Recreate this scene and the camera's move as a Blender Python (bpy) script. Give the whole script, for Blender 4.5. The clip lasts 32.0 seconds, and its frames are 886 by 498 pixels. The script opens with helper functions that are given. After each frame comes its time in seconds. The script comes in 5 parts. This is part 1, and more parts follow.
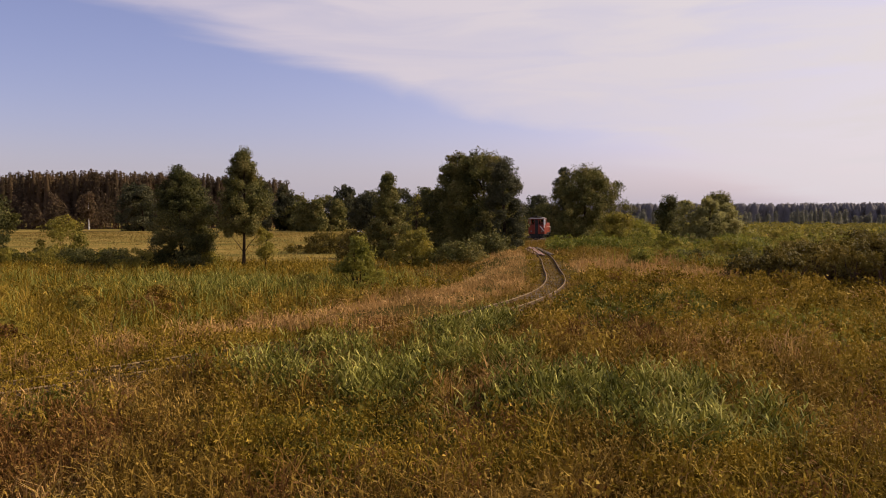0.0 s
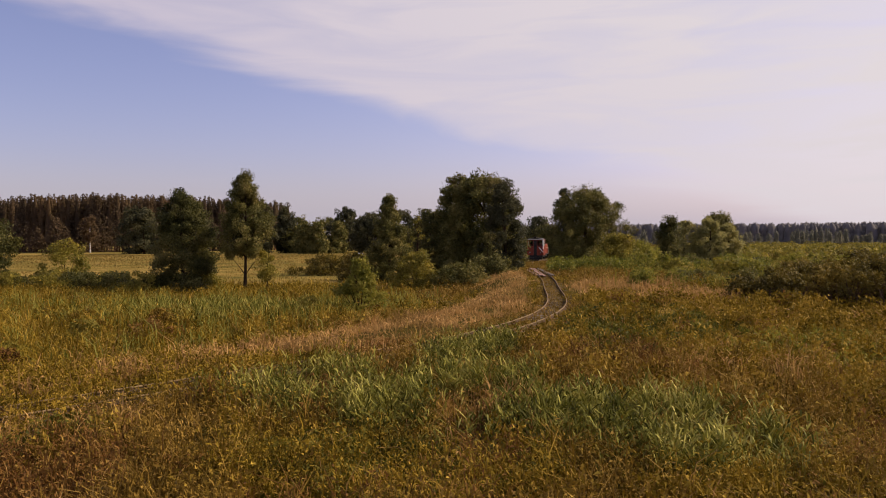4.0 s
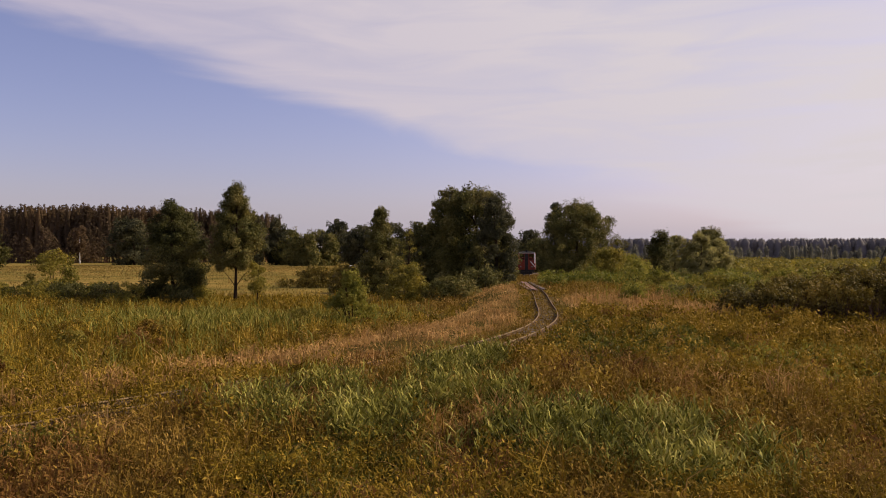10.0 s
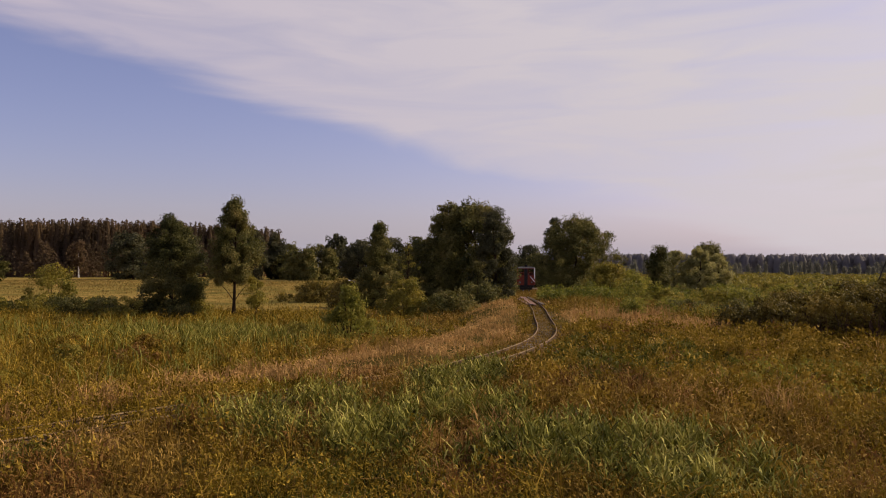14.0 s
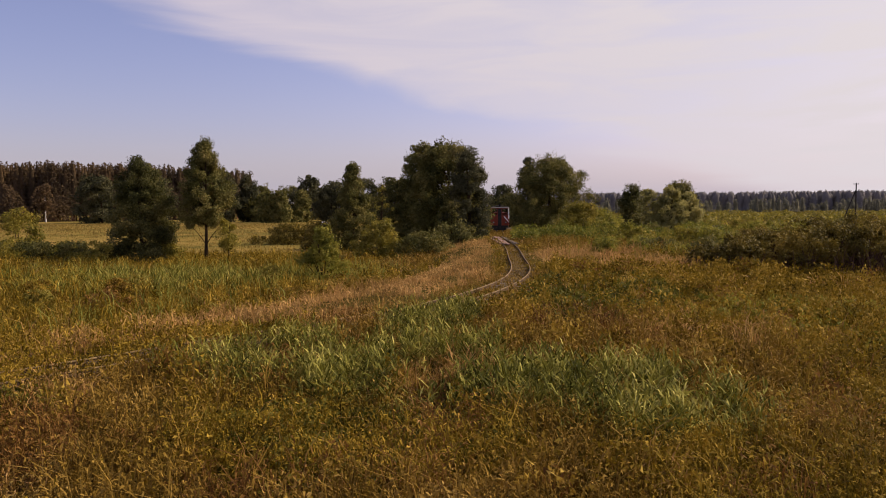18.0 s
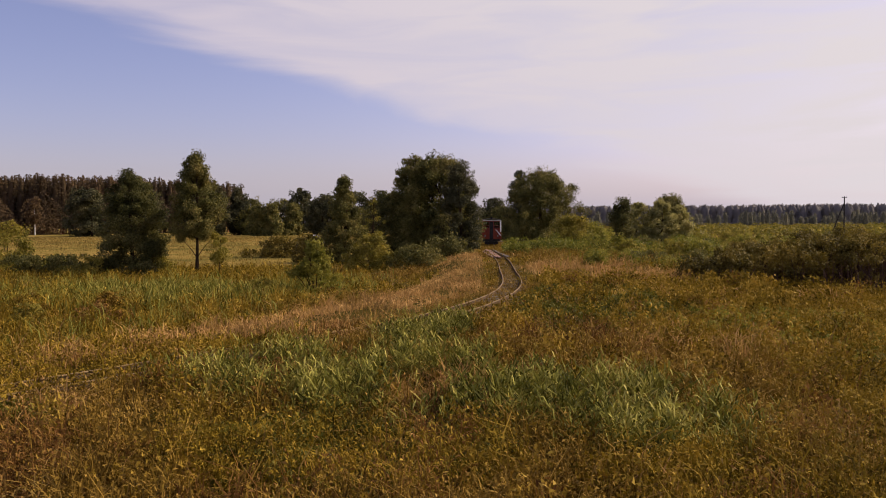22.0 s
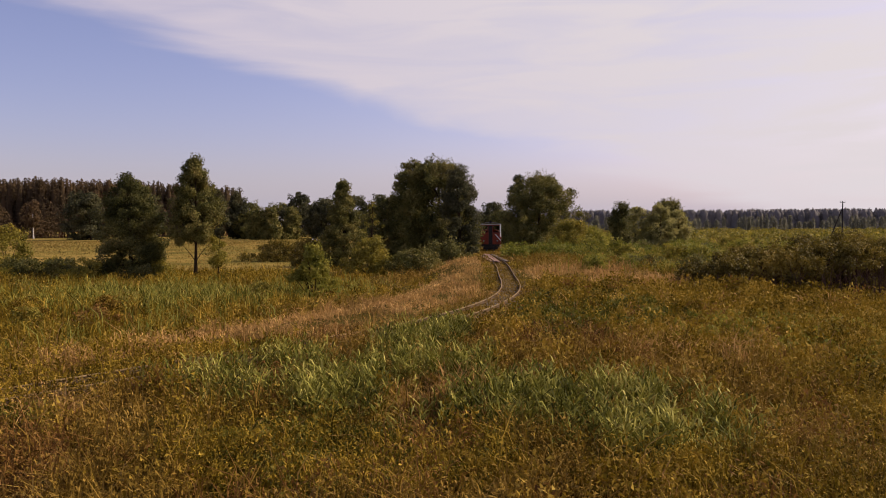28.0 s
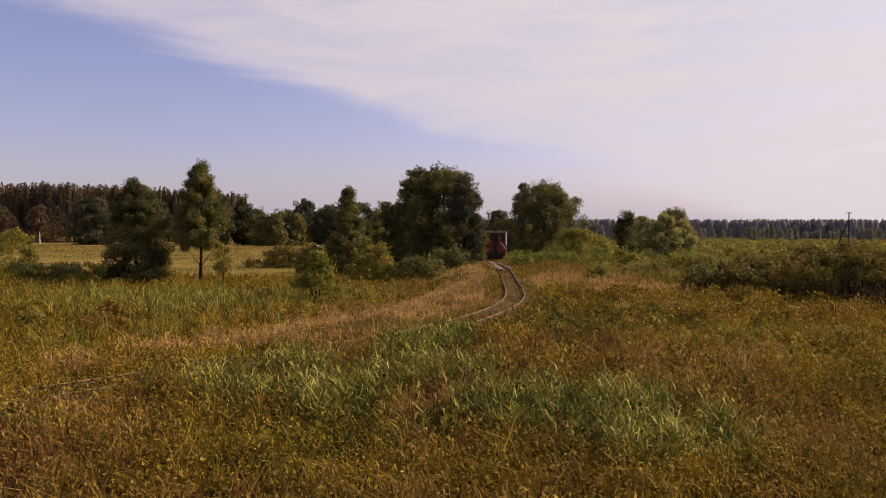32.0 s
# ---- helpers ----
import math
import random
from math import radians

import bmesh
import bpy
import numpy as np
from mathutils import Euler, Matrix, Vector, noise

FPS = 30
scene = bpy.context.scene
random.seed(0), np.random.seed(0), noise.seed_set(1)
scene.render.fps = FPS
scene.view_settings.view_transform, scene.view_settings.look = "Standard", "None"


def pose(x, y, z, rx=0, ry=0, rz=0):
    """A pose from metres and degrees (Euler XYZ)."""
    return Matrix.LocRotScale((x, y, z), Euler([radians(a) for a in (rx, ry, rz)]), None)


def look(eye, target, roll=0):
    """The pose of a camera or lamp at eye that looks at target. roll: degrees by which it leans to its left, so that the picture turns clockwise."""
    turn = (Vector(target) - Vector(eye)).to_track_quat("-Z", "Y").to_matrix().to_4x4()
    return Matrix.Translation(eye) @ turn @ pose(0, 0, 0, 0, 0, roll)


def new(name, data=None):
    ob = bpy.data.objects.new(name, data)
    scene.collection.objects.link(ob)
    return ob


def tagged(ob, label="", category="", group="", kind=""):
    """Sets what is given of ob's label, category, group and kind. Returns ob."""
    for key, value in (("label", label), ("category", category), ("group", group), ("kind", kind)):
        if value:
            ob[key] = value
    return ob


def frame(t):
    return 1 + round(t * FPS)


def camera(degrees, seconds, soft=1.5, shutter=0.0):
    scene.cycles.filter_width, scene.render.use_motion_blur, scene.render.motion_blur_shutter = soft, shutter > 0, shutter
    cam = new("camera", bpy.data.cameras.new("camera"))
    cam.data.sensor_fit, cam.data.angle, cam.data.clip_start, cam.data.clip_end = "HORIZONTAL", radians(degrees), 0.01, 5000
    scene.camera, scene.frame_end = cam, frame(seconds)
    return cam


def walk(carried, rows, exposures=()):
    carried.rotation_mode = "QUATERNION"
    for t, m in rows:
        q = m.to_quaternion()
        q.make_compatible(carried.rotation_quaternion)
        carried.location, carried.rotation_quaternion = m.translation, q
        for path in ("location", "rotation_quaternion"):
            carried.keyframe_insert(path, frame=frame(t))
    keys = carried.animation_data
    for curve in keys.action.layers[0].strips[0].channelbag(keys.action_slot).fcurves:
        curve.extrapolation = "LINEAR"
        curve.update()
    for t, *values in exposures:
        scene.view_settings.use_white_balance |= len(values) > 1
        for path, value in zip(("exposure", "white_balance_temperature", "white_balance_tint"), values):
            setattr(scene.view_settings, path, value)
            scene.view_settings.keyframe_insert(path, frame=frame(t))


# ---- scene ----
# One plan: x to the right, y ahead, z up; rails at z = 0 where the curve turns. Gauge 0.75 m.
cam = camera(60.5, 32.0, soft=1.0)
PATH = [
    (0, pose(-0.008, 0.004, 2.392, 87.742, -0.000, -0.000)),
    (0.5, pose(0.005, 0.022, 2.397, 87.948, -0.145, 0.003)),
    (1, pose(0.015, 0.042, 2.392, 88.218, -0.266, 0.176)),
    (1.5, pose(-0.028, -0.051, 2.402, 88.286, -0.236, 0.077)),
    (2, pose(-0.031, -0.044, 2.402, 88.567, -0.229, 0.160)),
    (2.5, pose(-0.031, -0.054, 2.399, 88.640, -0.196, 0.043)),
    (3, pose(-0.023, -0.051, 2.409, 89.182, 0.056, 0.207)),
    (3.5, pose(-0.026, -0.068, 2.401, 89.277, 0.265, 0.181)),
    (5.5, pose(-0.016, -0.039, 2.412, 89.957, -0.014, -0.368)),
    (6, pose(-0.009, -0.008, 2.407, 90.141, 0.001, -0.428)),
    (6.5, pose(-0.002, 0.005, 2.407, 90.273, -0.008, -0.387)),
    (7, pose(-0.006, 0.000, 2.407, 90.528, 0.199, -0.437)),
    (7.5, pose(-0.001, -0.022, 2.404, 90.462, 0.187, -0.441)),
    (8, pose(-0.001, -0.014, 2.397, 90.316, 0.281, -0.693)),
    (8.5, pose(-0.010, 0.006, 2.396, 90.299, 0.073, -0.764)),
    (9, pose(0.000, 0.015, 2.388, 90.358, -0.100, -0.514)),
    (9.5, pose(-0.012, 0.002, 2.394, 90.332, -0.186, -0.615)),
    (10, pose(-0.008, -0.008, 2.396, 90.348, -0.111, -0.570)),
    (10.5, pose(-0.009, -0.017, 2.398, 90.456, -0.039, -0.586)),
    (11, pose(-0.003, 0.005, 2.394, 90.619, 0.097, -0.687)),
    (11.5, pose(-0.003, 0.008, 2.401, 90.580, -0.220, -0.814)),
    (12, pose(0.002, 0.008, 2.403, 90.655, -0.241, -0.860)),
    (12.5, pose(0.007, 0.027, 2.392, 90.775, -0.219, -0.876)),
    (12.7, pose(0.007, 0.022, 2.394, 90.860, -0.170, -0.720)),
    (12.8, pose(0.008, 0.017, 2.396, 91.030, -0.130, -0.660)),
    (12.9, pose(0.008, 0.010, 2.397, 91.680, -0.050, -0.350)),
    (13, pose(0.009, 0.005, 2.398, 92.183, 0.036, -0.071)),
    (13.5, pose(0.019, 0.010, 2.391, 92.058, -0.046, -0.284)),
    (14, pose(0.017, 0.026, 2.389, 91.472, -0.218, -0.625)),
    (14.5, pose(0.012, 0.019, 2.392, 91.285, -0.270, -0.725)),
    (16.5, pose(0.024, 0.023, 2.359, 91.213, -0.415, -1.278)),
    (16.6, pose(0.022, 0.024, 2.365, 89.780, -0.390, -1.740)),
    (16.7, pose(0.018, 0.025, 2.372, 89.400, -0.360, -1.940)),
    (16.8, pose(0.014, 0.026, 2.378, 89.310, -0.330, -2.000)),
    (16.9, pose(0.011, 0.027, 2.384, 88.990, -0.300, -2.000)),
    (17, pose(0.008, 0.028, 2.388, 88.744, -0.271, -2.003)),
    (17.5, pose(0.016, 0.049, 2.390, 87.668, 0.296, -2.225)),
    (18, pose(0.022, 0.073, 2.386, 86.988, 0.343, -2.599)),
    (18.5, pose(0.018, 0.052, 2.395, 86.714, 0.491, -2.985)),
    (19, pose(0.014, 0.047, 2.397, 87.290, 0.486, -3.126)),
    (19.5, pose(0.006, 0.022, 2.399, 87.427, 0.634, -2.951)),
    (20, pose(0.011, 0.031, 2.403, 87.640, 0.775, -2.897)),
    (20.5, pose(0.011, 0.032, 2.403, 87.776, 0.766, -2.959)),
    (21, pose(0.014, 0.026, 2.400, 87.871, 0.656, -3.086)),
    (21.5, pose(0.000, 0.019, 2.397, 88.032, 0.487, -3.166)),
    (22, pose(0.003, 0.014, 2.393, 87.969, 0.332, -3.255)),
    (22.5, pose(-0.003, -0.005, 2.404, 87.727, 0.276, -3.332)),
    (23, pose(-0.005, 0.005, 2.397, 87.127, 0.172, -3.316)),
    (23.5, pose(-0.003, 0.001, 2.399, 87.400, 0.236, -3.327)),
    (24, pose(0.001, 0.010, 2.397, 87.513, 0.299, -3.315)),
    (24.5, pose(0.001, 0.013, 2.398, 87.529, 0.382, -3.301)),
    (25, pose(0.001, 0.007, 2.402, 87.847, 0.325, -3.387)),
    (25.5, pose(-0.008, -0.015, 2.403, 88.016, 0.194, -3.352)),
    (27.5, pose(-0.007, 0.009, 2.398, 88.238, 0.354, -3.367)),
    (28, pose(-0.002, 0.005, 2.402, 88.278, 0.238, -3.351)),
    (28.5, pose(-0.001, 0.011, 2.395, 88.355, 0.186, -3.324)),
    (29, pose(-0.004, -0.005, 2.395, 88.427, 0.085, -3.359)),
    (29.5, pose(0.001, 0.011, 2.392, 88.562, 0.110, -3.338)),
    (30, pose(0.004, 0.015, 2.388, 88.520, 0.127, -3.272)),
    (30.5, pose(0.005, 0.018, 2.386, 88.659, 0.188, -3.135)),
    (31, pose(0.012, 0.032, 2.389, 88.617, -0.276, -2.908)),
    (31.5, pose(0.003, 0.021, 2.390, 88.785, -0.117, -2.932)),
    (32, pose(0.007, 0.013, 2.390, 88.854, -0.216, -2.973)),
]
walk(cam, PATH, exposures=[(0, 0.0), (1, 0.0), (2, 0.1), (3, 0.0), (6, 0.0), (7, -0.17), (8, -0.1), (10, -0.1), (13, -0.1), (14, -0.2), (17, -0.1), (18, 0.0), (19, -0.02), (20, 0.05), (21, 0.0), (32, 0.0)])

# ---------------------------------------------------------------- light
SUN_AZ, SUN_EL = radians(73), radians(36)
sun_dir = Vector((math.sin(SUN_AZ) * math.cos(SUN_EL), math.cos(SUN_AZ) * math.cos(SUN_EL), math.sin(SUN_EL)))
sun = new("sun", bpy.data.lights.new("sun", "SUN"))
sun.data.energy, sun.data.angle, sun.data.color = 5.0, radians(0.6), (1.0, 0.84, 0.58)
sun.matrix_world = look(sun_dir * 50, (0, 0, 0))


def build_world():
    world = bpy.data.worlds.new("sky")
    scene.world = world
    world.use_nodes = True
    nt = world.node_tree
    n, ln = nt.nodes, nt.links
    n.clear()
    out = n.new("ShaderNodeOutputWorld")
    bg = n.new("ShaderNodeBackground")
    sky = n.new("ShaderNodeTexSky")
    sky.sky_type, sky.sun_disc = "NISHITA", False
    sky.sun_elevation, sky.sun_rotation = SUN_EL, SUN_AZ
    sky.air_density, sky.dust_density, sky.ozone_density = 1.0, 1.6, 2.0
    co = n.new("ShaderNodeTexCoord")
    # height above the skyline, for the pale band at the horizon
    sep = n.new("ShaderNodeSeparateXYZ")
    ln.new(co.outputs["Generated"], sep.inputs[0])
    low = n.new("ShaderNodeMapRange")
    low.interpolation_type = "SMOOTHSTEP"
    low.inputs["From Min"].default_value, low.inputs["From Max"].default_value = -0.03, 0.11
    low.inputs["To Min"].default_value, low.inputs["To Max"].default_value = 1.0, 0.0
    ln.new(sep.outputs["Z"], low.inputs["Value"])
    # clear part of the sky: the sky model, balanced towards lavender
    tint = n.new("ShaderNodeMix")
    tint.data_type, tint.blend_type = "RGBA", "MULTIPLY"
    tint.inputs["Factor"].default_value = 1.0
    tint.inputs["B"].default_value = SKY_TINT
    ln.new(sky.outputs[0], tint.inputs["A"])
    pale = n.new("ShaderNodeMix")
    pale.data_type = "RGBA"
    pale.inputs["B"].default_value = SKY_PALE
    dim = n.new("ShaderNodeMath")
    dim.operation = "MULTIPLY"
    dim.inputs[1].default_value = 0.9
    ln.new(low.outputs[0], dim.inputs[0])
    ln.new(dim.outputs[0], pale.inputs["Factor"])
    ln.new(tint.outputs["Result"], pale.inputs["A"])
    # a veil of high cloud whose lower edge runs slanting down to the east
    slope = n.new("ShaderNodeVectorMath")
    slope.operation = "DOT_PRODUCT"
    slope.inputs[1].default_value = (0.259, -0.1, 0.961)
    ln.new(co.outputs["Generated"], slope.inputs[0])
    mp = n.new("ShaderNodeMapping")
    mp.inputs["Rotation"].default_value = (0, radians(15), 0)
    mp.inputs["Scale"].default_value = (1.2, 1.2, 8.0)
    ln.new(co.outputs["Generated"], mp.inputs[0])
    nz = n.new("ShaderNodeTexNoise")
    nz.inputs["Scale"].default_value, nz.inputs["Detail"].default_value = 2.2, 6.0
    nz.inputs["Roughness"].default_value, nz.inputs["Distortion"].default_value = 0.5, 0.5
    ln.new(mp.outputs[0], nz.inputs["Vector"])
    add = n.new("ShaderNodeMath")
    add.operation = "MULTIPLY_ADD"
    add.inputs[1].default_value = 0.13
    ln.new(nz.outputs[0], add.inputs[0])
    ln.new(slope.outputs["Value"], add.inputs[2])
    edge = n.new("ShaderNodeMapRange")
    edge.interpolation_type = "SMOOTHSTEP"
    edge.inputs["From Min"].default_value, edge.inputs["From Max"].default_value = CLOUD_EDGE
    ln.new(add.outputs[0], edge.inputs["Value"])
    # thin stray wisps below the edge
    wisp = n.new("ShaderNodeMapRange")
    wisp.inputs["From Min"].default_value, wisp.inputs["From Max"].default_value = 0.56, 0.8
    wisp.inputs["To Max"].default_value = 0.15
    ln.new(nz.outputs[0], wisp.inputs["Value"])
    # the veil dissolves again higher up
    upper = n.new("ShaderNodeMapRange")
    upper.interpolation_type = "SMOOTHSTEP"
    upper.inputs["From Min"].default_value, upper.inputs["From Max"].default_value = CLOUD_TOP
    upper.inputs["To Min"].default_value, upper.inputs["To Max"].default_value = 1.0, 0.12
    ln.new(add.outputs[0], upper.inputs["Value"])
    band = n.new("ShaderNodeMath")
    band.operation = "MULTIPLY"
    ln.new(edge.outputs[0], band.inputs[0])
    ln.new(upper.outputs[0], band.inputs[1])
    # streaks within the veil
    st = n.new("ShaderNodeTexNoise")
    st.inputs["Scale"].default_value, st.inputs["Detail"].default_value = 4.0, 5.0
    st.inputs["Distortion"].default_value = 0.8
    ln.new(mp.outputs[0], st.inputs["Vector"])
    str_ = n.new("ShaderNodeMapRange")
    str_.inputs["From Min"].default_value, str_.inputs["From Max"].default_value = 0.3, 0.62
    str_.inputs["To Min"].default_value, str_.inputs["To Max"].default_value = 0.7, 1.0
    ln.new(st.outputs[0], str_.inputs["Value"])
    band2 = n.new("ShaderNodeMath")
    band2.operation = "MULTIPLY"
    ln.new(band.outputs[0], band2.inputs[0])
    ln.new(str_.outputs[0], band2.inputs[1])
    both = n.new("ShaderNodeMath")
    both.operation, both.use_clamp = "ADD", True
    ln.new(band2.outputs[0], both.inputs[0])
    ln.new(wisp.outputs[0], both.inputs[1])
    # brightness of the veil rises towards the sun
    east = n.new("ShaderNodeVectorMath")
    east.operation = "DOT_PRODUCT"
    east.inputs[1].default_value = tuple(sun_dir)
    ln.new(co.outputs["Generated"], east.inputs[0])
    eastr = n.new("ShaderNodeMapRange")
    eastr.inputs["From Min"].default_value, eastr.inputs["From Max"].default_value = 0.0, 0.75
    ln.new(east.outputs["Value"], eastr.inputs["Value"])
    cloud = n.new("ShaderNodeMix")
    cloud.data_type = "RGBA"
    cloud.inputs["A"].default_value, cloud.inputs["B"].default_value = CLOUD_FAR, CLOUD_NEAR
    ln.new(eastr.outputs[0], cloud.inputs["Factor"])
    mix = n.new("ShaderNodeMix")
    mix.data_type = "RGBA"
    ln.new(both.outputs[0], mix.inputs["Factor"])
    ln.new(pale.outputs["Result"], mix.inputs["A"])
    ln.new(cloud.outputs["Result"], mix.inputs["B"])
    ln.new(mix.outputs["Result"], bg.inputs["Color"])
    bg.inputs["Strength"].default_value = 0.107
    ln.new(bg.outputs[0], out.inputs[0])


SKY_TINT = (1.42, 1.08, 1.27, 1)
SKY_PALE = (4.75, 4.75, 5.95, 1)
CLOUD_FAR = (5.65, 5.0, 5.95, 1)
CLOUD_NEAR = (7.25, 6.6, 6.75, 1)
CLOUD_TOP = (0.30, 0.56)
CLOUD_EDGE = (0.09, 0.138)
build_world()


# ---------------------------------------------------------------- materials
def base_nodes(name):
    mat = bpy.data.materials.new(name)
    mat.use_nodes = True
    nt = mat.node_tree
    return mat, nt.nodes, nt.links, nt.nodes["Principled BSDF"]


def ramp(n, colours):
    r = n.new("ShaderNodeValToRGB")
    while len(r.color_ramp.elements) < len(colours):
        r.color_ramp.elements.new(0.5)
    for i, c in enumerate(colours):
        r.color_ramp.elements[i].position = i / (len(colours) - 1)
        r.color_ramp.elements[i].color = (*c, 1)
    return r


def leaf_mat(name, colours, patch=4.0, through_light=0.35, rough=0.65, gloss=0.12, spread=0.42):
    """Leaves and blades: colour by piece and by broad patches, some light let through."""
    mat, n, ln, p = base_nodes(name)
    geo, co = n.new("ShaderNodeNewGeometry"), n.new("ShaderNodeTexCoord")
    nz = n.new("ShaderNodeTexNoise")
    nz.inputs["Scale"].default_value, nz.inputs["Detail"].default_value = 1.0 / patch, 3.0
    ln.new(geo.outputs["Position"], nz.inputs["Vector"])
    mix = n.new("ShaderNodeMath")
    mix.operation = "MULTIPLY_ADD"
    mix.inputs[1].default_value = spread
    ln.new(geo.outputs["Random Per Island"], mix.inputs[0])
    sh = n.new("ShaderNodeMath")
    sh.operation = "MULTIPLY_ADD"
    sh.inputs[1].default_value, sh.inputs[2].default_value = 1.9, -0.45 - spread / 2
    ln.new(nz.outputs[0], sh.inputs[0])
    ln.new(sh.outputs[0], mix.inputs[2])
    r = ramp(n, colours)
    ln.new(mix.outputs[0], r.inputs[0])
    ln.new(r.outputs[0], p.inputs["Base Color"])
    p.inputs["Roughness"].default_value = rough
    p.inputs["Specular IOR Level"].default_value = gloss
    tr = n.new("ShaderNodeBsdfTranslucent")
    ln.new(r.outputs[0], tr.inputs["Color"])
    ms = n.new("ShaderNodeMixShader")
    ms.inputs[0].default_value = through_light
    ln.new(p.outputs[0], ms.inputs[1])
    ln.new(tr.outputs[0], ms.inputs[2])
    ln.new(ms.outputs[0], n["Material Output"].inputs[0])
    return mat


def rough_mat(name, colours, scale=6.0, rough=0.85, bump=0.4, metal=0.0, by_piece=0.0, stretch=(1, 1, 1), gloss=0.3, fine=9.0):
    """A worn surface: colours by two scales of noise, with fine relief."""
    mat, n, ln, p = base_nodes(name)
    co = n.new("ShaderNodeTexCoord")
    mp = n.new("ShaderNodeMapping")
    mp.inputs["Scale"].default_value = stretch
    ln.new(co.outputs["Object"], mp.inputs[0])
    a, b = n.new("ShaderNodeTexNoise"), n.new("ShaderNodeTexNoise")
    a.inputs["Scale"].default_value, a.inputs["Detail"].default_value = scale, 5.0
    b.inputs["Scale"].default_value, b.inputs["Detail"].default_value = scale * fine, 4.0
    ln.new(mp.outputs[0], a.inputs["Vector"])
    ln.new(mp.outputs[0], b.inputs["Vector"])
    m = n.new("ShaderNodeMix")
    m.inputs["Factor"].default_value = 0.4
    ln.new(a.outputs[0], m.inputs["A"])
    ln.new(b.outputs[0], m.inputs["B"])
    val = m.outputs["Result"]
    if by_piece:
        info = n.new("ShaderNodeObjectInfo")
        ad = n.new("ShaderNodeMath")
        ad.operation = "MULTIPLY_ADD"
        ad.inputs[1].default_value = by_piece
        ln.new(info.outputs["Random"], ad.inputs[0])
        ln.new(val, ad.inputs[2])
        sub = n.new("ShaderNodeMath")
        sub.operation = "SUBTRACT"
        sub.inputs[1].default_value = by_piece / 2
        ln.new(ad.outputs[0], sub.inputs[0])
        val = sub.outputs[0]
    con = n.new("ShaderNodeMapRange")
    con.inputs["From Min"].default_value, con.inputs["From Max"].default_value = 0.32, 0.68
    ln.new(val, con.inputs["Value"])
    r = ramp(n, colours)
    ln.new(con.outputs[0], r.inputs[0])
    ln.new(r.outputs[0], p.inputs["Base Color"])
    p.inputs["Roughness"].default_value, p.inputs["Metallic"].default_value = rough, metal
    p.inputs["Specular IOR Level"].default_value = gloss
    bp = n.new("ShaderNodeBump")
    bp.inputs["Strength"].default_value, bp.inputs["Distance"].default_value = bump, 0.02
    ln.new(b.outputs[0], bp.inputs["Height"])
    ln.new(bp.outputs[0], p.inputs["Normal"])
    return mat


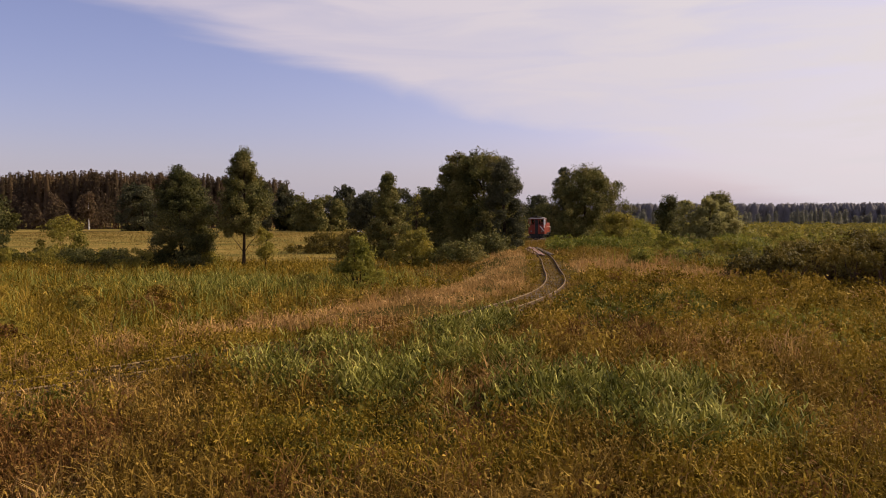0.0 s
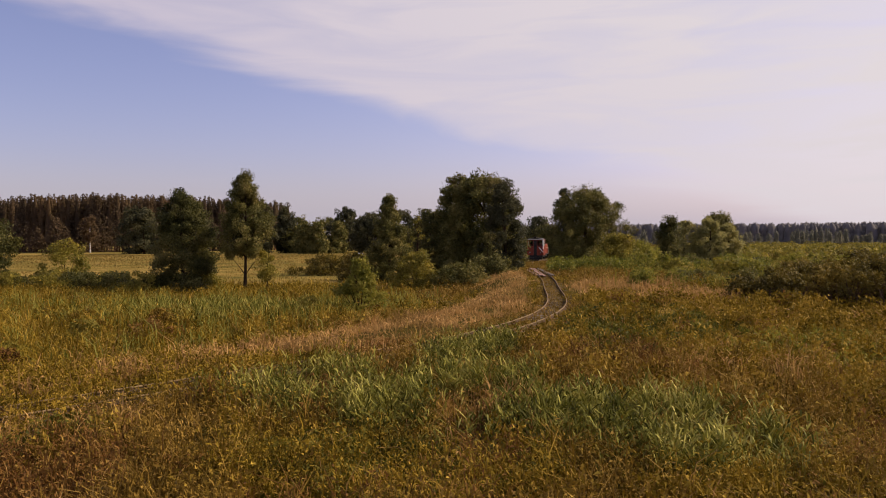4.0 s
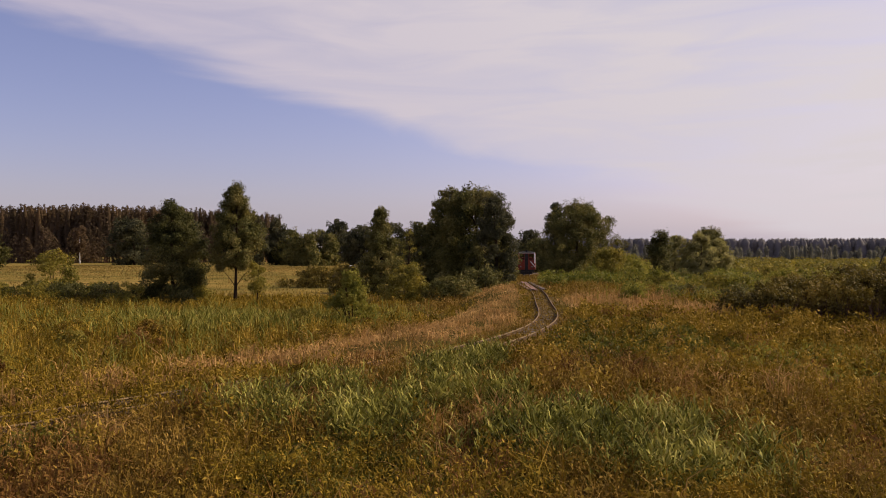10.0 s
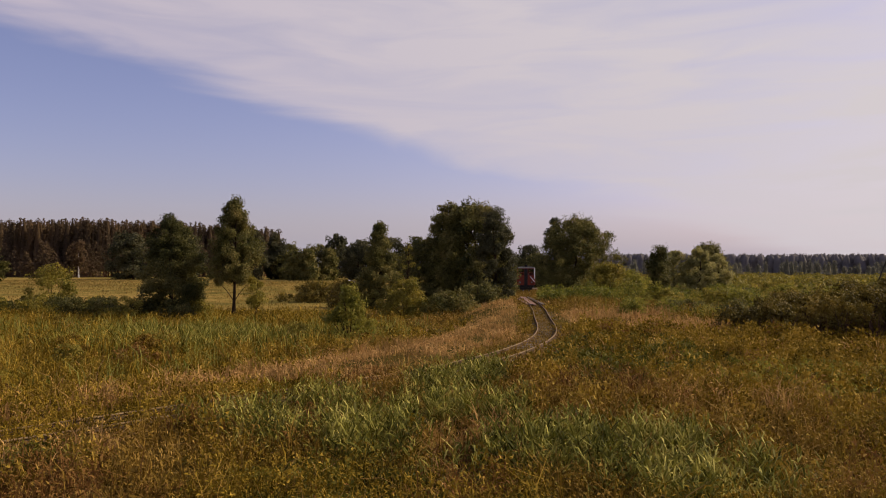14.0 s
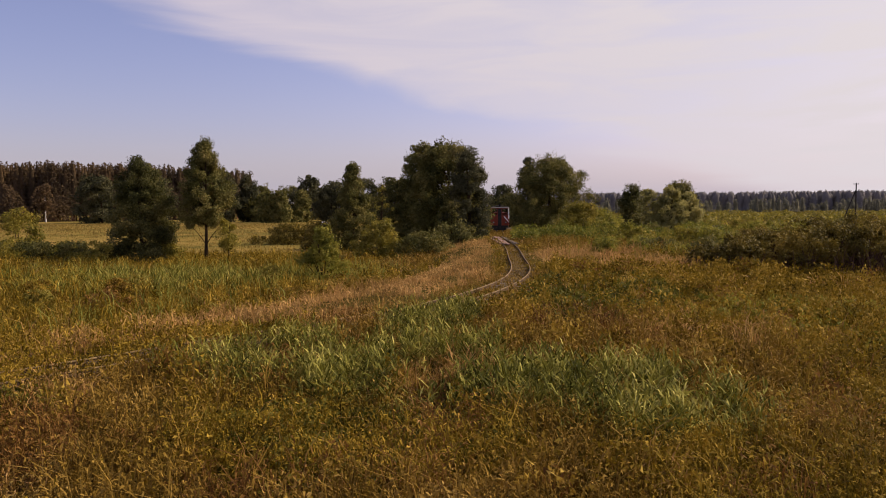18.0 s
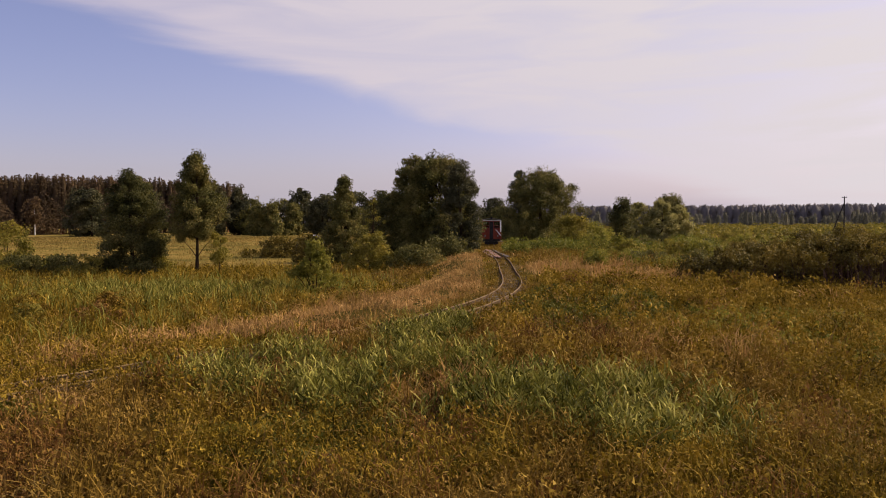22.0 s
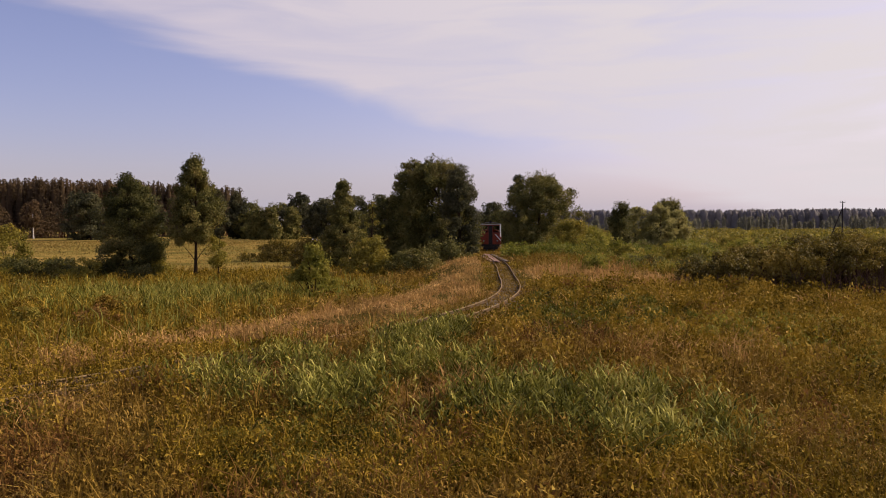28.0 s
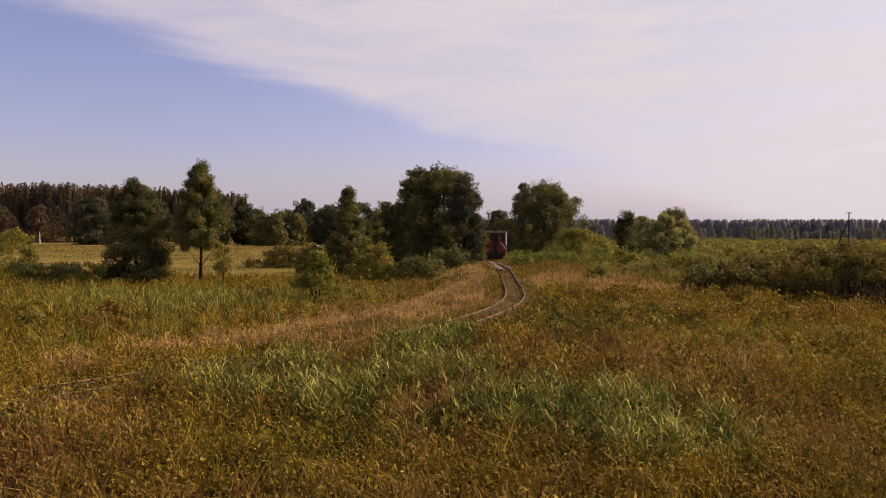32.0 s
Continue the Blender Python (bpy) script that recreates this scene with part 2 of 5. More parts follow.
def ground_mat():
    """Turf: bare soil and litter close by, olive and straw patches farther out."""
    mat, n, ln, p = base_nodes("turf")
    geo = n.new("ShaderNodeNewGeometry")
    a, b, c = (n.new("ShaderNodeTexNoise") for _ in range(3))
    for node, s, d in ((a, 0.035, 4), (b, 0.35, 5), (c, 9.0, 4)):
        node.inputs["Scale"].default_value, node.inputs["Detail"].default_value = s, d
        ln.new(geo.outputs["Position"], node.inputs["Vector"])
    m1 = n.new("ShaderNodeMix")
    m1.inputs["Factor"].default_value = 0.45
    ln.new(a.outputs[0], m1.inputs["A"])
    ln.new(b.outputs[0], m1.inputs["B"])
    m2 = n.new("ShaderNodeMix")
    m2.inputs["Factor"].default_value = 0.3
    ln.new(m1.outputs["Result"], m2.inputs["A"])
    ln.new(c.outputs[0], m2.inputs["B"])
    con = n.new("ShaderNodeMapRange")
    con.inputs["From Min"].default_value, con.inputs["From Max"].default_value = 0.36, 0.64
    ln.new(m2.outputs["Result"], con.inputs["Value"])
    r = ramp(n, [(0.03, 0.026, 0.006), (0.054, 0.043, 0.01), (0.085, 0.062, 0.017), (0.13, 0.088, 0.027)])
    ln.new(con.outputs[0], r.inputs[0])
    # stubble of the hay meadow, across the hollow
    sep = n.new("ShaderNodeSeparateXYZ")
    ln.new(geo.outputs["Position"], sep.inputs[0])
    wob = n.new("ShaderNodeMath")
    wob.operation = "MULTIPLY_ADD"
    wob.inputs[1].default_value = 26.0
    ln.new(a.outputs[0], wob.inputs[0])
    ln.new(sep.outputs["Y"], wob.inputs[2])
    hay = n.new("ShaderNodeMapRange")
    hay.inputs["From Min"].default_value, hay.inputs["From Max"].default_value = 66.0, 76.0
    ln.new(wob.outputs[0], hay.inputs["Value"])
    west = n.new("ShaderNodeMapRange")
    west.inputs["From Min"].default_value, west.inputs["From Max"].default_value = 2.0, -6.0
    ln.new(sep.outputs["X"], west.inputs["Value"])
    both = n.new("ShaderNodeMath")
    both.operation = "MULTIPLY"
    ln.new(hay.outputs[0], both.inputs[0])
    ln.new(west.outputs[0], both.inputs[1])
    r2 = ramp(n, [(0.075, 0.07, 0.02), (0.19, 0.14, 0.038), (0.31, 0.208, 0.064)])
    con2 = n.new("ShaderNodeMapRange")
    con2.inputs["From Min"].default_value, con2.inputs["From Max"].default_value = 0.40, 0.60
    ln.new(m2.outputs["Result"], con2.inputs["Value"])
    ln.new(con2.outputs[0], r2.inputs[0])
    mx = n.new("ShaderNodeMix")
    mx.data_type = "RGBA"
    ln.new(both.outputs[0], mx.inputs["Factor"])
    ln.new(r.outputs[0], mx.inputs["A"])
    ln.new(r2.outputs[0], mx.inputs["B"])
    ln.new(mx.outputs["Result"], p.inputs["Base Color"])
    p.inputs["Roughness"].default_value = 0.95
    p.inputs["Specular IOR Level"].default_value = 0.0
    bp = n.new("ShaderNodeBump")
    bp.inputs["Strength"].default_value, bp.inputs["Distance"].default_value = 0.6, 0.08
    ln.new(c.outputs[0], bp.inputs["Height"])
    ln.new(bp.outputs[0], p.inputs["Normal"])
    return mat


M_TURF = ground_mat()
M_REED = leaf_mat("reed_leaf", [(0.036, 0.038, 0.006), (0.122, 0.122, 0.019), (0.285, 0.26, 0.047), (0.53, 0.455, 0.12)], 0.6, 0.15, 0.65, 0.06, 0.62)
M_SEDGE = leaf_mat("sedge_leaf", [(0.105, 0.127, 0.022), (0.19, 0.205, 0.036), (0.295, 0.275, 0.055), (0.44, 0.36, 0.085)], 3.0, 0.35)
M_OLIVE = leaf_mat("olive_weed", [(0.070, 0.042, 0.007), (0.175, 0.106, 0.017), (0.30, 0.183, 0.034), (0.43, 0.28, 0.075)], 0.8, 0.18, 0.7, 0.05, 0.5)
M_TUFT = leaf_mat("tuft_grass", [(0.104, 0.075, 0.011), (0.22, 0.15, 0.02), (0.375, 0.246, 0.037), (0.54, 0.365, 0.075)], 1.2, 0.2, 0.7, 0.05, 0.55)
M_GREEN = leaf_mat("green_weed", [(0.047, 0.033, 0.004), (0.139, 0.095, 0.009), (0.288, 0.188, 0.02), (0.45, 0.295, 0.046)], 1.1, 0.18, 0.7, 0.05, 0.5)
M_STRAW = leaf_mat("dry_grass", [(0.19, 0.115, 0.036), (0.35, 0.21, 0.07), (0.53, 0.31, 0.11), (0.67, 0.43, 0.175)], 2.5, 0.25, 0.8, 0.04)
M_WEED = leaf_mat("leafy_weed", [(0.032, 0.034, 0.005), (0.08, 0.08, 0.011), (0.155, 0.14, 0.02), (0.27, 0.225, 0.045)], 0.8, 0.3)
M_RUST = leaf_mat("rusty_dock", [(0.07, 0.034, 0.012), (0.165, 0.078, 0.022), (0.25, 0.13, 0.036), (0.22, 0.17, 0.05)], 2.0, 0.25, 0.7, 0.05)
M_MEADOW = leaf_mat("meadow_grass", [(0.168, 0.1298, 0.0363), (0.2184, 0.1562, 0.0407), (0.2744, 0.187, 0.0506), (0.3472, 0.2288, 0.0638)], 7.0, 0.5)
M_LEAF_DARK = leaf_mat("dark_foliage", [(0.034, 0.038, 0.0115), (0.072, 0.073, 0.0205), (0.135, 0.122, 0.034), (0.235, 0.192, 0.058)], 2.5, 0.3, spread=0.5)
M_LEAF_MID = leaf_mat("mid_foliage", [(0.048, 0.053, 0.014), (0.102, 0.0985, 0.025), (0.19, 0.165, 0.045), (0.32, 0.255, 0.08)], 2.0, 0.3, spread=0.5)
M_LEAF_OLIVE = leaf_mat("olive_foliage", [(0.085, 0.08, 0.014), (0.165, 0.145, 0.024), (0.285, 0.232, 0.038), (0.43, 0.322, 0.06)], 2.0)
# darker, less translucent than olive_foliage: the row's shaded near side put into colour
M_LEAF_ROW = leaf_mat("shaded_willow_foliage", [(0.055, 0.044, 0.01), (0.115, 0.09, 0.017), (0.215, 0.158, 0.028), (0.36, 0.25, 0.046)], 1.2, 0.2)
M_SWITCH = leaf_mat("willow_switches", [(0.04, 0.022, 0.017), (0.07, 0.04, 0.03), (0.105, 0.06, 0.043), (0.14, 0.085, 0.058)], 1.0, 0.1)
M_HERB = leaf_mat("lush_herbs", [(0.06, 0.072, 0.01), (0.12, 0.132, 0.018), (0.20, 0.195, 0.028), (0.32, 0.28, 0.05)], 1.5, 0.35)
M_LEAF_YOUNG = leaf_mat("young_foliage", [(0.0927, 0.0979, 0.0155), (0.17, 0.166, 0.025), (0.275, 0.245, 0.041), (0.39, 0.327, 0.07)], 0.6, 0.45)
M_LEAF_GREY = leaf_mat("willow_foliage", [(0.16, 0.152, 0.052), (0.27, 0.247, 0.086), (0.39, 0.348, 0.127), (0.5, 0.43, 0.17)], 2.0, 0.5)
# brown foliage greyed in its own colour, standing in for haze over the wood
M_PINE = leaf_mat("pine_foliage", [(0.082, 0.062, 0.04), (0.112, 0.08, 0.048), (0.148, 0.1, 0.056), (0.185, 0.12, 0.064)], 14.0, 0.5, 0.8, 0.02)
# pale lavender grey: the haze of distance is put into this leaf colour
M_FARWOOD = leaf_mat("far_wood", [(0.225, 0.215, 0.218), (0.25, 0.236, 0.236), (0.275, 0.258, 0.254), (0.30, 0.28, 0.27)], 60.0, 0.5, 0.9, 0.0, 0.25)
# paler and greyer than near foliage, with distance haze mixed into the colour
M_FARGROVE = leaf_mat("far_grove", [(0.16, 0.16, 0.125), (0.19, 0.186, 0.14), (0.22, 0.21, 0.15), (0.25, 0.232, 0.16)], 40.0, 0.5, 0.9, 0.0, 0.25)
# bluer, darker copy of dark_foliage: distance haze and backlit dark put into colour
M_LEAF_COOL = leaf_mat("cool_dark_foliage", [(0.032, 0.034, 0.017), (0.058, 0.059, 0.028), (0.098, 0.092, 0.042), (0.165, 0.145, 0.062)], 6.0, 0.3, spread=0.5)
M_BARK = rough_mat("bark", [(0.0192, 0.013, 0.0081), (0.0423, 0.0276, 0.0162), (0.0654, 0.0423, 0.0243)], 3.0, 0.95, 0.8, stretch=(3, 3, 0.6), gloss=0.03)
M_STEM = rough_mat("willow_stems", [(0.03, 0.016, 0.014), (0.06, 0.034, 0.03), (0.10, 0.06, 0.05)], 3.0, 0.9, 0.5, stretch=(3, 3, 0.6), gloss=0.05)
M_BARK_PINE = rough_mat("pine_bark", [(0.078, 0.033, 0.018), (0.156, 0.066, 0.033), (0.2106, 0.099, 0.054)], 1.0, 0.9, 0.6, stretch=(3, 3, 0.6))
M_BIRCH = rough_mat("birch_bark", [(0.12, 0.10, 0.09), (0.5, 0.47, 0.43), (0.62, 0.6, 0.56)], 1.2, 0.8, 0.4, stretch=(1, 1, 4))
M_RAIL = rough_mat("rail_steel", [(0.05, 0.032, 0.02), (0.09, 0.06, 0.04), (0.14, 0.10, 0.07)], 4.0, 0.95, 0.3, 0.0, gloss=0.05)
M_RAILHEAD = rough_mat("rail_running_face", [(0.14, 0.09, 0.045), (0.215, 0.145, 0.072), (0.30, 0.21, 0.11)], 5.0, 0.75, 0.15, 0.0, gloss=0.12)
M_WOOD_OLD = rough_mat("weathered_timber", [(0.06, 0.045, 0.035), (0.12, 0.095, 0.075), (0.2, 0.16, 0.13)], 1.2, 0.9, 0.7, by_piece=0.25, stretch=(6, 1, 6))
M_PLANK = rough_mat("grey_plank", [(0.11, 0.062, 0.046), (0.20, 0.122, 0.092), (0.30, 0.19, 0.145)], 1.0, 0.85, 0.6, by_piece=0.25, stretch=(8, 0.8, 8), gloss=0.08)
M_PLANK_DARK = rough_mat("dark_plank", [(0.035, 0.026, 0.02), (0.07, 0.05, 0.04), (0.12, 0.09, 0.07)], 1.0, 0.9, 0.6, by_piece=0.25, stretch=(8, 0.8, 8))
M_BALLAST = rough_mat("track_bed_soil", [(0.032, 0.021, 0.008), (0.062, 0.04, 0.0135), (0.105, 0.069, 0.024)], 2.2, 0.95, 1.0)
M_RED = rough_mat("red_paint", [(0.115, 0.0165, 0.0065), (0.21, 0.03, 0.01), (0.28, 0.052, 0.018)], 1.1, 0.5, 0.1, gloss=0.35)
M_CREAM = rough_mat("cream_paint", [(0.45, 0.40, 0.33), (0.62, 0.57, 0.48), (0.72, 0.68, 0.6)], 1.5, 0.55, 0.1)
M_ROOF = rough_mat("roof_paint", [(0.17, 0.145, 0.13), (0.24, 0.21, 0.19), (0.31, 0.275, 0.25)], 1.5, 0.6, 0.1)
M_BLACK = rough_mat("grimy_black", [(0.008, 0.007, 0.006), (0.02, 0.018, 0.016), (0.04, 0.034, 0.028)], 3.0, 0.6, 0.3)
M_WHITE = rough_mat("white_paint", [(0.6, 0.58, 0.55), (0.78, 0.76, 0.73), (0.82, 0.81, 0.8)], 2.0, 0.5, 0.05)
M_STEEL = rough_mat("bare_steel", [(0.2, 0.18, 0.16), (0.35, 0.33, 0.3), (0.5, 0.48, 0.45)], 6.0, 0.4, 0.1, 0.9)
M_LAMP = rough_mat("lamp_glass", [(0.25, 0.25, 0.24), (0.325, 0.325, 0.31), (0.4, 0.4, 0.39)], 6.0, 0.1, 0.0, gloss=0.8)
M_POLE = rough_mat("pole_timber", [(0.021, 0.018, 0.015), (0.036, 0.03, 0.0255), (0.054, 0.048, 0.042)], 1.0, 0.9, 0.5, stretch=(6, 6, 0.6))
M_SLATE = rough_mat("grey_roofing", [(0.16, 0.15, 0.15), (0.25, 0.24, 0.24), (0.33, 0.32, 0.31)], 1.0, 0.85, 0.3)
M_PORCELAIN = rough_mat("porcelain", [(0.5, 0.5, 0.48), (0.6, 0.6, 0.58), (0.7, 0.7, 0.68)], 6.0, 0.25, 0.0)


def glass_mat():
    mat, n, ln, p = base_nodes("window_glass")
    p.inputs["Base Color"].default_value = (0.7, 0.7, 0.68, 1)
    p.inputs["Roughness"].default_value = 0.03
    p.inputs["Transmission Weight"].default_value = 1.0
    p.inputs["IOR"].default_value = 1.2
    return mat


M_GLASS = glass_mat()


# ---------------------------------------------------------------- mesh tools
def rng_of(seed):
    return np.random.default_rng(seed)


def mesh_np(name, verts, loops, sizes, mats):
    """A mesh from flat arrays: vertices, corner indices, corners per face."""
    me = bpy.data.meshes.new(name)
    sizes = np.asarray(sizes, dtype=np.int32)
    me.vertices.add(len(verts))
    me.vertices.foreach_set("co", np.asarray(verts, dtype=np.float32).ravel())
    me.loops.add(int(sizes.sum()))
    me.loops.foreach_set("vertex_index", np.asarray(loops, dtype=np.int32).ravel())
    me.polygons.add(len(sizes))
    me.polygons.foreach_set("loop_start", np.concatenate(([0], np.cumsum(sizes)[:-1])).astype(np.int32))
    me.polygons.foreach_set("loop_total", sizes)
    me.update(calc_edges=True)
    me.validate()
    for m in mats if isinstance(mats, (list, tuple)) else [mats]:
        me.materials.append(m)
    return me


def part(name, bm, material, parent, label="", m=None):
    """Links a bmesh as one mesh under a thing or a part."""
    me = bpy.data.meshes.new(name)
    bm.to_mesh(me)
    bm.free()
    me.materials.append(material)
    ob = new(name, me)
    ob.parent = parent
    if m is not None:
        ob.matrix_basis = m
    if label:
        tagged(ob, label)
    return ob


def empty(name, m, label, category, group="", kind=""):
    ob = new(name)
    ob.empty_display_size = 0.2
    ob.matrix_basis = m
    return tagged(ob, label, category, group, kind)


def box(bm, c, s, bevel=0.0, rot=None):
    """A box of size s about c, its edges rounded by bevel."""
    r = bmesh.ops.create_cube(bm, size=1.0)
    vs = r["verts"]
    bmesh.ops.scale(bm, vec=s, verts=vs)
    if bevel:
        es = list({e for v in vs for e in v.link_edges})
        q = bmesh.ops.bevel(bm, geom=es, offset=bevel, segments=2, affect="EDGES", profile=0.6)
        vs = list({v for f in q["faces"] for v in f.verts} | {v for v in vs if v.is_valid})
    if rot is not None:
        bmesh.ops.rotate(bm, cent=(0, 0, 0), matrix=rot, verts=vs)
    bmesh.ops.translate(bm, vec=c, verts=vs)
    return vs


def tube(bm, a, b, r0, r1=None, n=10, cap=True):
    """A tapered round bar from a to b."""
    r1 = r0 if r1 is None else r1
    a, b = Vector(a), Vector(b)
    d = b - a
    r = bmesh.ops.create_cone(bm, cap_ends=cap, segments=n, radius1=r0, radius2=r1, depth=d.length)
    bmesh.ops.transform(bm, matrix=Matrix.Translation((a + b) / 2) @ d.to_track_quat("Z", "Y").to_matrix().to_4x4(), verts=r["verts"])
    return r["verts"]


def boxed(name, c, s, material, parent, bevel=0.01, label="", rot=None):
    bm = bmesh.new()
    box(bm, c, s, bevel, rot)
    return part(name, bm, material, parent, label)


def tubed(name, a, b, r, material, parent, r1=None, n=12, label=""):
    bm = bmesh.new()
    tube(bm, a, b, r, r1, n)
    return part(name, bm, material, parent, label)


def sweep(points, radii, n=7):
    """Vertices, corners and sizes of a tapered limb along points."""
    pts = np.asarray(points, float)
    t = np.gradient(pts, axis=0)
    t /= np.linalg.norm(t, axis=1)[:, None] + 1e-9
    up = np.where(np.abs(t[:, 2:3]) > 0.9, np.array([[1.0, 0, 0]]), np.array([[0, 0, 1.0]]))
    u = np.cross(t, up)
    u /= np.linalg.norm(u, axis=1)[:, None] + 1e-9
    w = np.cross(t, u)
    ang = np.linspace(0, 2 * np.pi, n, endpoint=False)
    rad = np.asarray(radii)[:, None, None]
    ring = pts[:, None] + rad * (np.cos(ang)[None, :, None] * u[:, None] + np.sin(ang)[None, :, None] * w[:, None])
    k = len(pts)
    i, j = np.meshgrid(np.arange(k - 1), np.arange(n), indexing="ij")
    j2 = (j + 1) % n
    quads = np.stack([i * n + j, i * n + j2, (i + 1) * n + j2, (i + 1) * n + j], -1).reshape(-1, 4)
    return ring.reshape(-1, 3), quads


def vnoise(x, y, size, seed=0):
    """Smooth random patches of about that size, 0 to 1."""
    x, y = np.asarray(x, float) / size, np.asarray(y, float) / size
    xi, yi = np.floor(x).astype(np.int64), np.floor(y).astype(np.int64)
    fx, fy = x - xi, y - yi
    fx, fy = fx * fx * (3 - 2 * fx), fy * fy * (3 - 2 * fy)

    def h(a, b):
        s = np.sin(a * 127.1 + b * 311.7 + seed * 74.7) * 43758.5453
        return s - np.floor(s)

    return (h(xi, yi) * (1 - fx) + h(xi + 1, yi) * fx) * (1 - fy) + (h(xi, yi + 1) * (1 - fx) + h(xi + 1, yi + 1) * fx) * fy


def sstep(a, b, v):
    t = np.clip((np.asarray(v, float) - a) / (b - a), 0, 1)
    return t * t * (3 - 2 * t)


# ---------------------------------------------------------------- the line of the track
KNOTS = [(-26.0, -7.5), (-18.5, -1.0), (-12.0, 5.0), (-6.3, 10.7), (-3.7, 13.6), (-1.4, 16.3), (0.75, 19.3), (2.45, 22.7), (3.75, 26.6),
         (4.6, 31.0), (5.4, 38.0), (6.2, 45.0), (6.75, 51.0), (7.15, 58.0), (7.75, 66.0), (8.9, 75.0), (10.2, 84.0), (11.7, 97.0), (12.65, 105.0), (13.75, 112.5), (15.5, 119.5), (16.3, 124.5), (16.0, 131.0), (15.0, 140.0), (12.5, 160.0)]


def spline(knots, step=0.25):
    k = np.array(knots, float)
    k = np.vstack([2 * k[0] - k[1], k, 2 * k[-1] - k[-2]])
    out = []
    for i in range(1, len(k) - 2):
        p0, p1, p2, p3 = k[i - 1:i + 3]
        m = max(2, int(np.linalg.norm(p2 - p1) / 0.2))
        t = np.linspace(0, 1, m, endpoint=False)[:, None]
        out.append(0.5 * (2 * p1 + (p2 - p0) * t + (2 * p0 - 5 * p1 + 4 * p2 - p3) * t ** 2 + (3 * p1 - p0 - 3 * p2 + p3) * t ** 3))
    p = np.vstack(out + [k[-2:-1]])
    s = np.concatenate(([0], np.cumsum(np.linalg.norm(np.diff(p, axis=0), axis=1))))
    ss = np.arange(0, s[-1], step)
    return np.stack([np.interp(ss, s, p[:, 0]), np.interp(ss, s, p[:, 1])], 1)


LINE = spline(KNOTS)
for _ in range(12):
    LINE[1:-1] = (LINE[:-2] + 2 * LINE[1:-1] + LINE[2:]) / 4
TAN = np.gradient(LINE, axis=0)
TAN /= np.linalg.norm(TAN, axis=1)[:, None]
NOR = np.stack([-TAN[:, 1], TAN[:, 0]], 1)


def rail_z(y):
    """Height of the track: level through the curve, dipping a little beyond the deck."""
    return -0.5 * sstep(58, 84, y) - 0.15 * sstep(78, 120, y)


def off_track(x, y):
    """Distance from the track's middle, positive on its left."""
    x, y = np.atleast_1d(np.asarray(x, float)), np.atleast_1d(np.asarray(y, float))
    out = np.full(x.shape, 1e9)
    coarse = slice(None, None, 6)
    L, N = LINE[coarse], NOR[coarse]
    for s in range(0, len(x), 40000):
        dx, dy = x[s:s + 40000, None] - L[None, :, 0], y[s:s + 40000, None] - L[None, :, 1]
        d2 = dx * dx + dy * dy
        k = d2.argmin(1)
        r = np.arange(len(k))
        side = np.sign(dx[r, k] * N[k, 0] + dy[r, k] * N[k, 1])
        out[s:s + 40000] = np.sqrt(d2[r, k]) * np.where(side == 0, 1, side)
    return out


def ground_z(x, y):
    x, y = np.atleast_1d(np.asarray(x, float)), np.atleast_1d(np.asarray(y, float))
    s = off_track(x, y)
    base = rail_z(y) - 0.12
    f = sstep(26, 40, y)
    left = -1.1 * ((1 - f) * sstep(2.6, 9.0, s) + f * sstep(1.7, 6.2, s))
    right = -0.12 * sstep(1.2, 3.0, -s) - 0.45 * sstep(6.0, 16.0, -s) - 0.35 * sstep(25.0, 70.0, -s)
    fall = np.where(s > 0, left, right)
    far = sstep(90, 160, np.hypot(x, y))
    z = (base + fall) * (1 - far) + far * -1.25
    rough = sstep(0.9, 2.5, np.abs(s)) * ((vnoise(x, y, 3.1, 3) - 0.5) * 0.22 + (vnoise(x, y, 0.9, 4) - 0.5) * 0.07)
    return z + rough * (1 - sstep(60, 120, np.hypot(x, y)))


def build_ground():
    xs = np.concatenate([-np.geomspace(4000, 62, 22), np.arange(-60, 60.1, 0.75), np.geomspace(62, 4000, 22)])
    ys = np.concatenate([-np.geomspace(4000, 12, 16), np.arange(-10, 60, 0.75), np.arange(60, 130, 2.5), np.geomspace(131, 4000, 24)])
    X, Y = np.meshgrid(xs, ys)
    Z = ground_z(X.ravel(), Y.ravel())
    nx, ny = len(xs), len(ys)
    i, j = np.meshgrid(np.arange(ny - 1), np.arange(nx - 1), indexing="ij")
    q = np.stack([i * nx + j, i * nx + j + 1, (i + 1) * nx + j + 1, (i + 1) * nx + j], -1).reshape(-1, 4)
    me = mesh_np("ground", np.stack([X.ravel(), Y.ravel(), Z], 1), q, np.full(len(q), 4), M_TURF)
    me.polygons.foreach_set("use_smooth", np.ones(len(q), dtype=bool))
    tagged(new("ground", me), "rough meadow ground of olive turf and dry litter", "ground", kind="structure")


build_ground()


